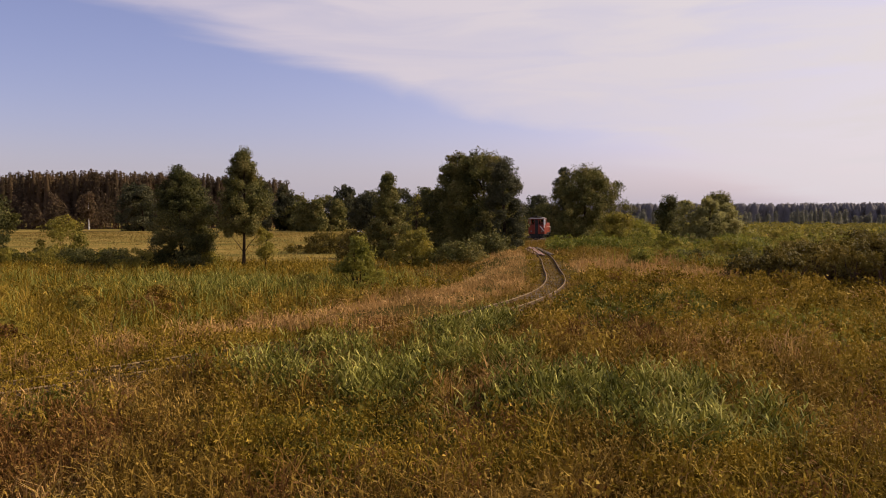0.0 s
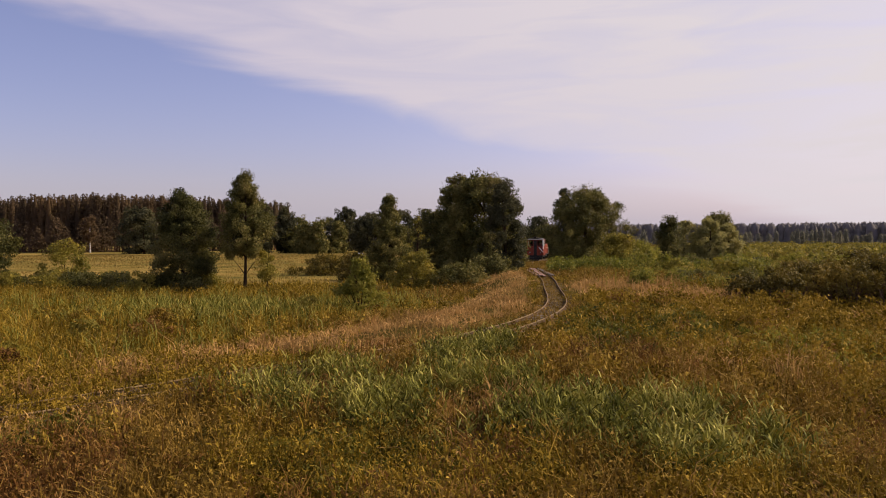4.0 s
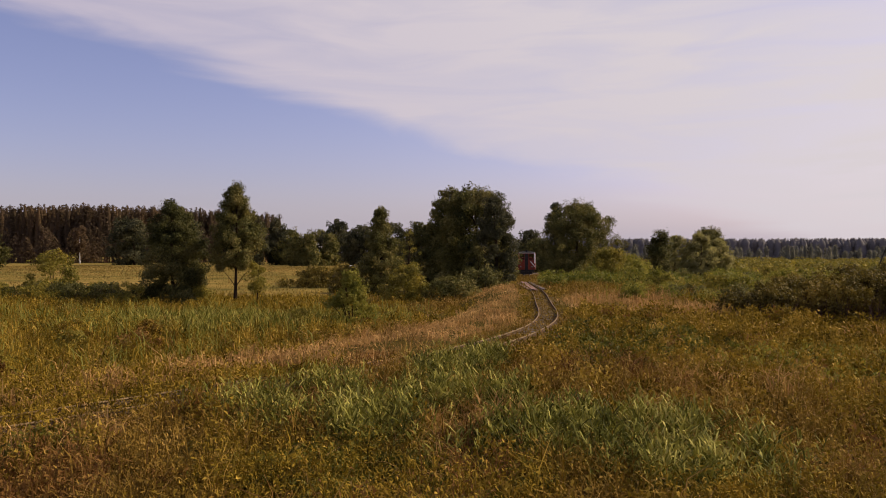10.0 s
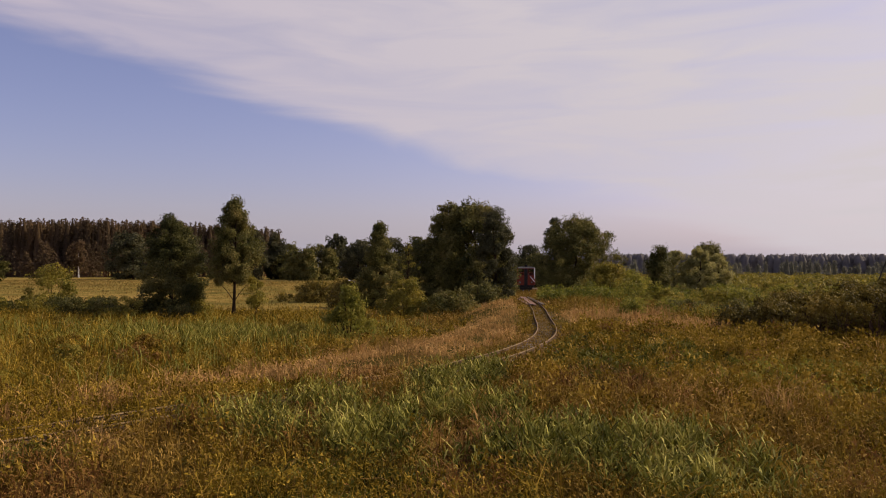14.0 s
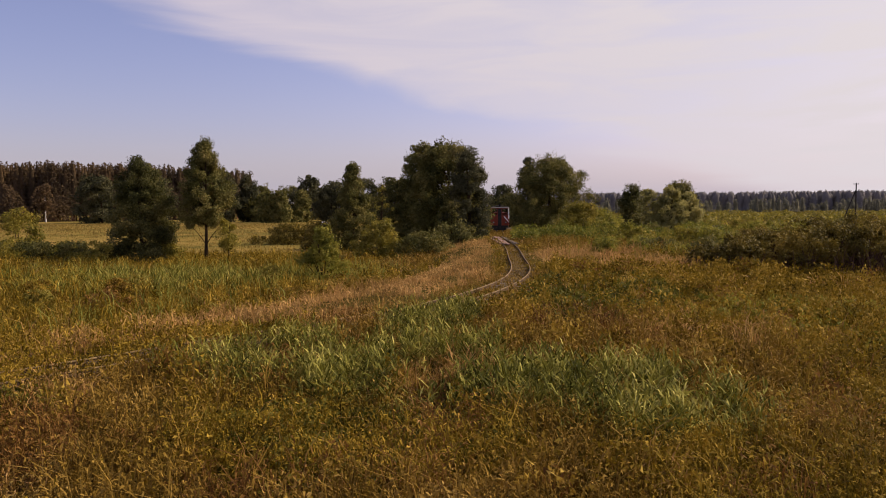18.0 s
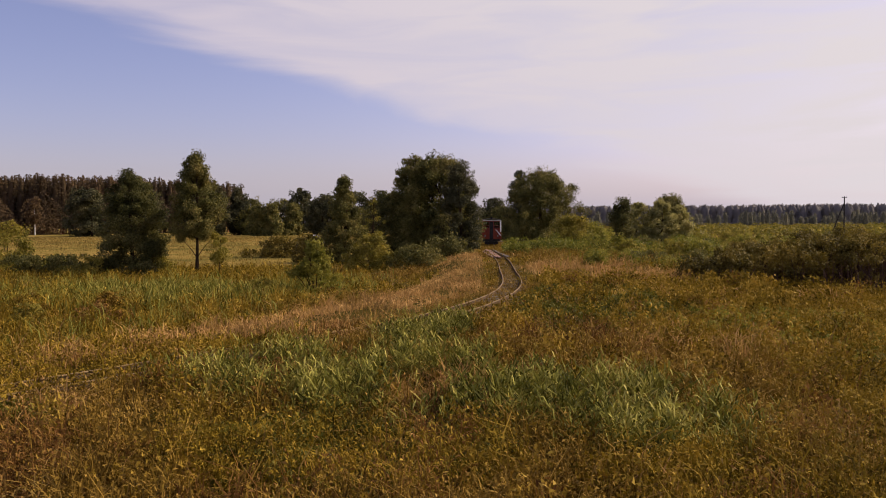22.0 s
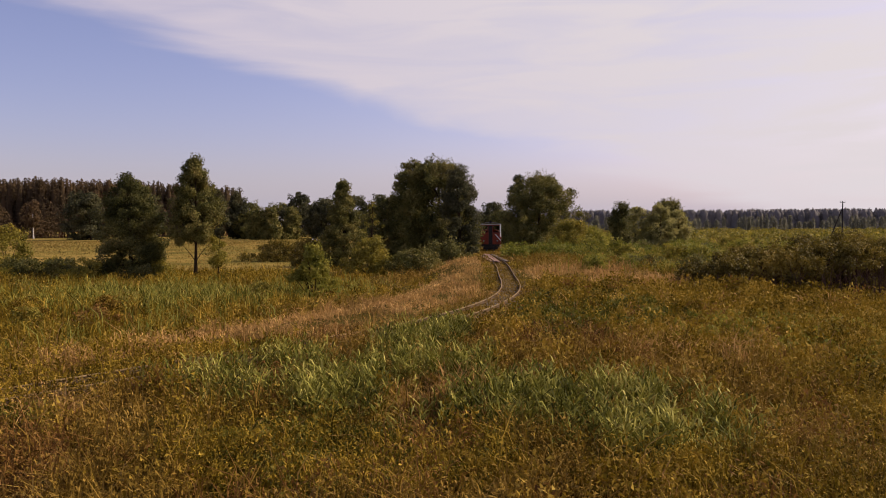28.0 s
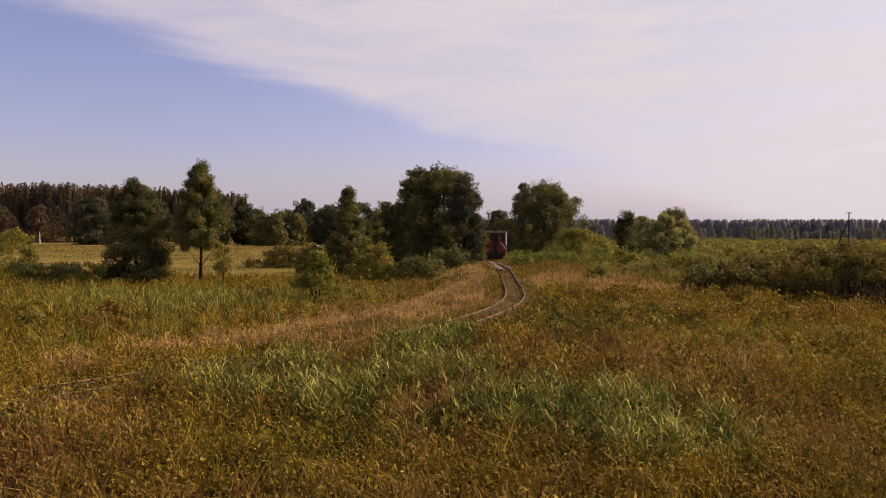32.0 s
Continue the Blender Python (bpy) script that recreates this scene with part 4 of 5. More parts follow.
def tree(name, x, y, h, w, mat, label, seed, base=0.25, shape="oval", clumps=70, per=70, leaf=0.2, clump=0.45, bark=None, trunk_r=None,
         category="tree", lean=0.0, twigs=0, droop=0.0):
    """A tree of its own: tapered trunk, limbs that reach the clumps, and a crown of leaves."""
    z = float(ground_z(x, y)[0]) - 0.05
    top = empty(name, pose(x, y, z), label, category)
    r = rng_of(seed + 5000)
    C, P, B = crown_points(seed, w, h * base, h * 0.97, int(clumps * 1.9), int(per * 1.25), clump, shape, lean)
    tr = trunk_r or 0.018 * h
    k = 9
    zz = np.linspace(0, h * 0.93, k)
    bend = np.cumsum(r.normal(size=(k, 2)) * 0.009 * h, axis=0) * np.linspace(0, 1, k)[:, None]
    pts = np.column_stack([bend[:, 0] + lean * zz / h, bend[:, 1], zz])
    rad = tr * (1 - 0.9 * (zz / zz[-1])) ** 0.8 + 0.01
    rad[0] *= 1.4
    v, q = sweep(pts, rad, 9)
    t_ob = new("trunk", mesh_np("trunk", v, q, np.full(len(q), 4), bark or M_BARK))
    t_ob.parent = top
    for c in C[:: max(1, len(C) // 18)] if y < 130 else ():
        z0 = max(0.12 * h, c[2] - 0.22 * h * r.uniform(0.5, 1.2))
        s = np.array([np.interp(z0, zz, pts[:, 0]), np.interp(z0, zz, pts[:, 1]), z0])
        m = (s + c) / 2 + np.array([0, 0, 0.03 * h])
        b = np.array([(1 - u) ** 2 * s + 2 * u * (1 - u) * m + u * u * c for u in np.linspace(0, 1, 5)])
        v, q = sweep(b, np.linspace(tr * 0.35, tr * 0.06, 5), 5)
        lm = new("limb", mesh_np("limb", v, q, np.full(len(q), 4), bark or M_BARK))
        lm.parent = top
    for _ in range(twigs):
        hi = C[C[:, 2] > 0.72 * h]
        c = hi[r.integers(len(hi))]
        e = c + np.array([r.normal() * 0.35, r.normal() * 0.35, clump * 1.2 + h * r.uniform(0.02, 0.06)])
        v, q = sweep(np.linspace(c, e, 4), np.linspace(0.02, 0.006, 4), 4)
        lm = new("twig", mesh_np("twig", v, q, np.full(len(q), 4), bark or M_BARK))
        lm.parent = top
    v, l, s = leaves(P, leaf * 0.9, leaf * 0.6, seed + 7000, 0.8, B, three=True)
    cr = new("crown", mesh_np("crown", v, l, s, mat))
    cr.parent = top
    return top


def shrub(name, x, y, h, w, mat, label, seed, clumps=40, per=60, leaf=0.13, clump=0.32, shape="dome", stems=9, depth=1.0, group="", base=0.06, bark=None, switches=0):
    """A bush: stems from the ground and a low uneven dome of leaves."""
    z = float(ground_z(x, y)[0]) - 0.05
    top = empty(name, pose(x, y, z), label, "shrub", group)
    r = rng_of(seed + 900)
    C, P, B = crown_points(seed, w, base * h, h * 0.93, int(clumps * 1.5), int(per * 1.2), clump, shape)
    C, P = C * np.array([1, depth, 1]), P * np.array([1, depth, 1])
    for c in C[:: max(1, len(C) // stems)]:
        b = np.array([[c[0] * 0.25 * (1 - u) + c[0] * u * (0.25 + 0.75 * u), c[1] * (0.25 * (1 - u) + u * (0.25 + 0.75 * u)), c[2] * u] for u in np.linspace(0, 1, 5)])
        v, q = sweep(b, np.linspace(0.012 * h, 0.004 * h, 5), 5)
        st = new("stem", mesh_np("stem", v, q, np.full(len(q), 4), bark or M_BARK))
        st.parent = top
    if switches:
        a, q = r.uniform(0, 2 * np.pi, switches), np.sqrt(r.uniform(0, 1, switches))
        Q = np.column_stack([q * np.cos(a) * w * 0.5, q * np.sin(a) * w * 0.5 * depth, np.zeros(switches)])
        v, l, s = blades(Q, h * 0.62, 0.026, 0.4, seed + 960, 0.2)
        tw = new("brushwood", mesh_np("brushwood", v, l, s, M_SWITCH))
        tw.parent = top
    v, l, s = leaves(P, leaf, leaf * 0.6, seed + 950, 0.8, B, three=True)
    fo = new("foliage", mesh_np("foliage", v, l, s, mat))
    fo.parent = top
    return top


def build_trees():
    # two trees in the hollow across the track, and those at its west end
    tree("alder_tree", -14.6, 55.6, 9.0, 5.1, M_LEAF_MID, "slender green alder with a bare lower trunk in the meadow", 11, 0.27, "alder", 105, 150, 0.13, 0.36, trunk_r=0.11)
    tree("alder_sapling", -12.9, 55.2, 3.0, 2.2, M_LEAF_OLIVE, "thin young alder beside the slender one", 10, 0.3, "oval", 16, 60, 0.13, 0.34, trunk_r=0.03)
    tree("alder_tree", -19.6, 57.0, 7.5, 5.2, M_LEAF_DARK, "dense dark green alder branching from the ground", 12, 0.03, "dome", 135, 150, 0.135, 0.42, trunk_r=0.14)
    tree("alder_tree", -36.5, 61.0, 6.4, 4.6, M_LEAF_DARK, "dark green alder standing alone in the meadow", 13, 0.1, "oval", 70, 80, 0.18, 0.45)
    # clump beside the line
    tree("conifer_tree", -4.8, 66.0, 8.1, 5.4, M_LEAF_MID, "pointed dark tree beside the thicket", 14, 0.02, "cone", 150, 130, 0.14, 0.34)
    tree("willow_tree", 4.1, 79.0, 11.1, 9.4, M_LEAF_MID, "tall broad willow crowding the thicket beside the line", 15, 0.03, "broad", 260, 110, 0.2, 0.55, twigs=4)
    tree("willow_tree", 1.5, 80.5, 11.5, 6.6, M_LEAF_MID, "upright willow with dead bare twigs at its top", 25, 0.03, "broad", 150, 110, 0.19, 0.5, twigs=22)
    tree("alder_sapling", 4.1, 72.5, 4.4, 1.9, M_LEAF_MID, "sunlit green young tree before the dark thicket", 26, 0.1, "oval", 18, 50, 0.14, 0.35, trunk_r=0.05)
    tree("birch_sapling", -2.5, 71.0, 6.6, 3.2, M_LEAF_OLIVE, "sparse yellowing birch with bare twigs on top", 27, 0.15, "oval", 11, 36, 0.13, 0.3, trunk_r=0.06, twigs=10)
    tree("alder_tree", 6.0, 74.5, 9.2, 4.5, M_LEAF_COOL, "dark dense alder close beside the rails", 16, 0.02, "dome", 140, 130, 0.15, 0.4)
    tree("willow_tree", -1.6, 82.0, 7.6, 7.0, M_LEAF_DARK, "low dark willow in the thicket", 17, 0.05, "round", 100, 80, 0.2, 0.55, twigs=6)
    tree("willow_tree", 24.6, 132.0, 12.7, 16.0, M_LEAF_MID, "wide round willow beyond the rails", 18, 0.02, "dome", 260, 130, 0.23, 0.85, trunk_r=0.3)
    tree("alder_tree", 21.6, 136.0, 13.0, 5.6, M_LEAF_COOL, "dark pointed alder at the round willow's side", 28, 0.05, "oval", 80, 90, 0.24, 0.55)
    tree("alder_tree", 24.0, 81.0, 6.0, 3.4, M_LEAF_DARK, "small dark alder among the weeds", 19, 0.05, "oval", 80, 80, 0.18, 0.4, twigs=5)
    tree("willow_tree", 35.9, 113.5, 6.7, 5.4, M_LEAF_GREY, "silvery grey-green willow among herbs", 20, 0.04, "dome", 80, 80, 0.22, 0.5)
    tree("willow_tree", 39.2, 112.0, 6.9, 5.6, M_LEAF_GREY, "silvery grey-green willow among herbs", 29, 0.04, "dome", 80, 80, 0.22, 0.5)
    tree("willow_tree", 42.2, 113.0, 6.2, 5.0, M_LEAF_GREY, "silvery grey-green willow among herbs", 21, 0.04, "dome", 70, 80, 0.22, 0.5)
    tree("willow_tree", 48.6, 135.0, 8.4, 8.6, M_LEAF_MID, "dark rounded willow behind the silvery ones", 22, 0.04, "dome", 120, 80, 0.28, 0.8)
    tree("willow_tree", 20.3, 152.0, 6.4, 8.0, M_LEAF_DARK, "dark tree closing the line's end", 23, 0.04, "round", 100, 70, 0.3, 0.8)
    shrub("sapling", -3.95, 35.4, 3.0, 2.7, M_LEAF_YOUNG, "young yellow-green sapling on the bank", 31, 120, 34, 0.11, 0.24, "alder", stems=16, base=0.02)
    shrub("willow_shrub", -31.5, 63.0, 4.2, 4.8, M_LEAF_OLIVE, "olive-green willow shrub in the meadow", 32, 55, 60, 0.16, 0.4)
    shrub("willow_shrub", -2.2, 57.0, 3.0, 3.6, M_LEAF_OLIVE, "sunlit willow shrub at the thicket's foot", 33, 60, 60, 0.14, 0.35)
    shrub("willow_shrub", 1.2, 56.0, 2.0, 4.8, M_LEAF_MID, "low green willow shrub at the thicket's foot", 34, 60, 60, 0.14, 0.35)
    shrub("willow_shrub", 3.8, 60.0, 1.9, 4.2, M_LEAF_MID, "low green willow shrub at the thicket's foot", 35, 50, 60, 0.14, 0.35)
    shrub("willow_shrub", 19.9, 87.0, 4.3, 5.6, M_LEAF_OLIVE, "yellow-green shrub below the round willow", 36, 90, 70, 0.18, 0.5)
    shrub("willow_shrub", 24.4, 95.0, 3.6, 5.0, M_LEAF_YOUNG, "yellow-green shrub below the round willow", 37, 60, 60, 0.18, 0.5)
    shrub("willow_shrub", -14.2, 93.0, 2.6, 8.4, M_LEAF_ROW, "low dark thicket in the yellow meadow", 38, 80, 60, 0.2, 0.5)
    shrub("willow_shrub", -8.8, 78.0, 2.9, 4.4, M_LEAF_ROW, "low dark thicket in the yellow meadow", 39, 60, 60, 0.18, 0.45)
    row = ((12.6, 31.6, 1.1, 2.2), (13.9, 31.8, 1.5, 2.6), (15.3, 32.2, 1.8, 2.8), (16.7, 31.8, 2.1, 3.0), (18.1, 32.2, 2.3, 3.0), (19.5, 31.8, 2.4, 3.2), (21.0, 32.2, 2.4, 3.2),
           (22.5, 32.4, 2.1, 3.0), (24.2, 33.0, 1.9, 3.0), (16.0, 34.6, 2.0, 3.6), (18.6, 35.0, 2.4, 3.8), (21.2, 35.2, 2.6, 4.0), (24.0, 36.0, 2.2, 4.0), (27.0, 36.5, 1.8, 3.6))
    for i, (x, y, h, w) in enumerate(row):
        shrub("willow_shrub", x * 0.95, y - 2.2, h * (1.08 + 0.012 * max(0, x - 14)), w, M_LEAF_ROW, "dense olive willow shrub with dark shaded stems", 50 + i, 56, 64, 0.09, 0.22, stems=14, group="row of willow shrubs", base=0.26, bark=M_STEM, switches=260)
    shrub("willow_shrub", -6.0, 34.5, 1.1, 1.9, M_LEAF_OLIVE, "small round bush in the sedge", 47, 26, 60, 0.10, 0.2)
    r = rng_of(67)
    for i in range(24):
        x, y = r.uniform(-19, -9.0), r.uniform(16, 31)
        hh = r.uniform(0.6, 1.1)
        shrub("dock_clump", x, y, hh, hh * r.uniform(1.3, 2.2), (M_OLIVE, M_LEAF_OLIVE, M_RUST)[i % 3], "rank clump of tall withering dock in the sedge", 120 + i, 24, 50, 0.09, 0.18, stems=6, group="dock in the hollow")
    r = rng_of(68)
    for i in range(14):
        y = r.uniform(40, 58)
        x = 9.5 + (y - 40) * 0.28 + r.uniform(0, 6)
        hh = r.uniform(0.5, 0.9)
        shrub("herb_clump", x, y, hh, hh * r.uniform(1.4, 2.4), M_LEAF_YOUNG if i % 4 else M_LEAF_MID, "fresh green clump of tall herbs beside the dry grass", 150 + i, 20, 45, 0.12, 0.24, stems=7, group="herbs on the rise")
    # loose scrub over the rise to the east
    r = rng_of(66)
    for i in range(40):
        y = r.uniform(44, 125)
        x = y * r.uniform(0.27, 0.78)
        hh = r.uniform(0.9, 2.2)
        shrub("low_shrub", x, y, hh, hh * r.uniform(1.6, 3.0), (M_LEAF_OLIVE, M_LEAF_YOUNG, M_LEAF_MID)[i % 3], "low rounded shrub among tall yellow-green herbs", 80 + i, 22, 50, 0.16, 0.36,
              group="scrub over the rise")


build_trees()


def strip_of_weeds():
    """Tall herbs on the far side of the rise, too many to count."""
    sets = []
    x, y = wedge(32000, 40, 130, 401, 0.8)
    s = off_track(x, y)
    p = sstep(1.6, 4.0, -s) * sstep(0.2, 0.5, vnoise(x, y, 4.0, 91)) * np.where((x < 15) & (y < 56), 0.25, 1)
    x, y = keep(x, y, p, 402)
    P = on_ground(x, y)
    hh = (0.3 + 1.1 * vnoise(x, y, 5.0, 92) ** 1.3) * (0.6 + 0.8 * vnoise(x, y, 1.6, 93)) * (1 - 0.35 * sstep(70, 120, y))
    for c in range(6):
        Q = P.copy()
        g = rng_of(410 + c)
        Q[:, :2] += g.normal(size=(len(Q), 2)) * 0.2
        Q[:, 2] += hh * g.uniform(0.1, 1.0, len(Q))
        sets.append(leaves(Q, 0.13, 0.06, 420 + c, three=True))
    sets.append(blades(P, hh * 1.1, 0.05, 0.3, 430))
    stuff("tall_herbs", sets[::2], M_LEAF_OLIVE, "waist-high olive herbs on the rise", "weeds")
    stuff("tall_herbs", sets[1::2], M_LEAF_YOUNG, "waist-high yellow-green herbs on the rise", "weeds")
    # lush green herbs beside the rails and below the round willow
    r = rng_of(450)
    for cx, cy, rx, ry, n in ((24.5, 73, 6.5, 9, 5200), (15.0, 72, 5.5, 5, 2600), (8.9, 61, 1.6, 3, 500)):
        a, q = r.uniform(0, 2 * np.pi, n), np.sqrt(r.uniform(0, 1, n))
        x, y = cx + rx * q * np.cos(a), cy + ry * q * np.sin(a)
        x, y = keep(x, y, np.abs(off_track(x, y)) > 1.3, 451)
        P = on_ground(x, y)
        T = 1.2 * (0.25 + 1.1 * vnoise(x, y, 1.8, 94) ** 1.5) * (0.5 + vnoise(x, y, 0.7, 95))
        stuff("lush_herbs", [herbs(P, T, 0.27 + 0 * T, 0.11 + 0 * T, 452, 6, False)], M_HERB, "lush bright green herbs beside the rails", "weeds")
    r = rng_of(440)
    for i in range(22):
        x, y = -17.0 - i * 0.95 + r.normal() * 0.5, 57.5 + r.normal() * 2.2 + (2 if i > 12 else 0)
        hh = r.uniform(0.8, 1.5)
        shrub("marsh_shrub", x, y, hh, hh * r.uniform(1.8, 2.8), M_LEAF_DARK if i % 3 else M_LEAF_OLIVE, "low dark scrub along the wet hollow", 440 + i, 26, 50, 0.13, 0.28, stems=6, group="scrub along the hollow")


strip_of_weeds()


def weed_mounds():
    """Knee-high tussocks of leafy weeds that break up the meadow, past counting."""
    r = rng_of(470)
    sets = {0: [], 1: [], 2: []}
    pts = {0: [], 1: [], 2: []}
    outs = {0: [], 1: [], 2: []}
    for k in range(1700):
        y = math.sqrt(r.uniform(6.5 ** 2, 36 ** 2))
        x = y * r.uniform(-0.66, 0.78) if k < 1000 else y * r.uniform(0.12, 0.72)
        s = float(off_track(x, y)[0])
        if -1.4 < s < 5 or float(reed_here(np.array([x]), np.array([y]))[0]) > 0.3 or float(dry_here(np.array([x]), np.array([y]))[0]) > 0.6:
            continue
        sc = 0.75 + y / 40
        w, h = r.uniform(0.16, 0.42) * sc, r.uniform(0.2, 0.58) * sc
        n = int(r.uniform(55, 115))
        d = r.normal(size=(n, 3))
        d[:, 2] = np.abs(d[:, 2])
        d /= np.linalg.norm(d, axis=1)[:, None]
        q = r.uniform(0.4, 1.0, n)[:, None]
        z = float(ground_z(x, y)[0])
        kind = int(r.choice(3, p=(0.48, 0.47, 0.05)))
        pts[kind].append(np.array([x, y, z]) + d * q * np.array([w, w, h]) + np.array([0, 0, 0.08]))
        outs[kind].append(d)
    # leafy patches: dark east of the curve and close by, fresh yellow-green farther right
    for (cx, cy, rx, ry, lean, n_m, kind, top_h) in ((5.5, 21.5, 2.5, 6.0, 0.25, 330, 3, 0.42), (-0.6, 8.5, 2.1, 1.6, 0.0, 130, 3, 0.26), (-6.0, 9.5, 1.6, 1.6, 0.0, 50, 3, 0.3), (9.5, 17.0, 3.8, 3.6, 0.0, 170, 4, 0.4)):
        for k in range(n_m):
            a, q = r.uniform(0, 2 * math.pi), math.sqrt(r.uniform(0, 1)) * r.uniform(0.7, 1.1)
            y = cy + ry * q * math.sin(a)
            x = cx + rx * q * math.cos(a) + lean * (y - cy)
            if -1.3 < float(off_track(x, y)[0]) < 3 or float(reed_here(np.array([x]), np.array([y]))[0]) > 0.3:
                continue
            w, h = r.uniform(0.16, 0.4), r.uniform(0.5, 1.1) * top_h
            n = int(r.uniform(70, 130))
            d = r.normal(size=(n, 3))
            d[:, 2] = np.abs(d[:, 2])
            d /= np.linalg.norm(d, axis=1)[:, None]
            pts.setdefault(kind, []).append(np.array([x, y, float(ground_z(x, y)[0]) + 0.06]) + d * r.uniform(0.4, 1.0, n)[:, None] * np.array([w, w, h]))
    # kind 1 takes the bright tuft colour, so a sunlit look is painted in
    for kind, mat, lab in ((3, M_WEED, "dark green leafy weeds east of the curve"), (4, M_LEAF_YOUNG, "fresh yellow-green weeds in the meadow"), (0, M_GREEN, "dull green leafy weed tussocks in the meadow"), (1, M_TUFT, "yellow weed tussocks in the meadow, coloured as if sunlit"), (2, M_RUST, "rusty withered weed tussocks in the meadow")):
        P = np.vstack(pts[kind])
        k = 0.75 + P[:, 1] / 26
        stuff("weed_tussocks", [leaves(P, 0.07 * k, 0.03 * k, 480 + kind, 1.6, three=True)], mat, lab, "weeds")


weed_mounds()


# ---------------------------------------------------------------- the track
def swept_profile(off, z0, prof, i0, i1, wobble=0.0):
    """A profile carried along the track at a sideways offset."""
    idx = np.arange(i0, i1)
    c = LINE[idx] + NOR[idx] * off
    zz = rail_z(LINE[idx, 1]) + z0 + wobble * (vnoise(idx * 0.25, idx * 0.0, 4.0, 5 + int(off * 10)) - 0.5)
    prof = np.array(prof)
    V = np.empty((len(idx), len(prof), 3))
    V[:, :, :2] = c[:, None] + NOR[idx][:, None] * prof[None, :, 0:1]
    V[:, :, 2] = zz[:, None] + prof[None, :, 1]
    k, m = len(idx), len(prof)
    i, j = np.meshgrid(np.arange(k - 1), np.arange(m), indexing="ij")
    j2 = (j + 1) % m
    q = np.stack([i * m + j, (i + 1) * m + j, (i + 1) * m + j2, i * m + j2], -1).reshape(-1, 4)
    return V.reshape(-1, 3), q


def build_track():
    top = empty("railway_track", pose(0, 0, 0), "narrow-gauge railway track with worn rails sunk in dry grass", "railway track", kind="structure")
    n = len(LINE)
    foot = [(-0.045, 0.0), (0.045, 0.0), (0.045, 0.012), (0.008, 0.022), (0.008, 0.075), (-0.008, 0.075), (-0.008, 0.022), (-0.045, 0.012)]
    head = [(-0.018, 0.072), (0.018, 0.072), (0.019, 0.092), (0.013, 0.1), (-0.013, 0.1), (-0.019, 0.092)]
    for off in (0.375, -0.375):
        v, q = swept_profile(off, -0.1, foot, 0, n, 0.03)
        ob = new("rail", mesh_np("rail", v, q, np.full(len(q), 4), M_RAIL))
        ob.parent = top
        v, q = swept_profile(off, -0.1, head, 0, n, 0.03)
        hd = new("rail_head", mesh_np("rail_head", v, q, np.full(len(q), 4), M_RAILHEAD))
        hd.parent = ob
    v, q = swept_profile(0, -0.2, [(-0.95, -0.04), (0.95, -0.04), (0.7, 0.07), (0.3, 0.085), (-0.3, 0.085), (-0.7, 0.07)], 0, n, 0.02)
    bed = new("track_bed", mesh_np("track_bed", v, q, np.full(len(q), 4), M_BALLAST))
    bed.parent = top
    bm = bmesh.new()
    box(bm, (0, 0, 0), (1.5, 0.2, 0.12), 0.012)
    me = bpy.data.meshes.new("sleeper")
    bm.to_mesh(me)
    bm.free()
    me.materials.append(M_WOOD_OLD)
    r = rng_of(77)
    for i in range(40, n - 8, 3):
        if r.uniform() < 0.08:
            continue
        ob = new("sleeper", me)
        ob.parent = top
        ob.matrix_basis = Matrix.Translation((LINE[i, 0], LINE[i, 1], float(rail_z(LINE[i, 1])) - 0.178 + r.normal() * 0.006)) @ \
            Matrix.Rotation(math.atan2(TAN[i, 1], TAN[i, 0]) - math.pi / 2 + r.normal() * 0.04, 4, "Z")
    # litter and thin grass in the bed
    k = rng_of(78)
    i = np.concatenate([k.integers(60, 330, 12000), k.integers(60, 170, 6000)])
    o = k.normal(size=len(i)) * 0.5
    pos = LINE[i] + NOR[i] * o[:, None] + k.normal(size=(len(i), 2)) * 0.1
    P = np.column_stack([pos, rail_z(pos[:, 1]) - 0.13])
    stuff("track_grass", [blades(P, 0.11, 0.014, 1.2, 79), leaves(P[::2] + [0, 0, 0.02], 0.09, 0.03, 80, 0.2)], M_OLIVE, "thin withered grass between the rails")


build_track()


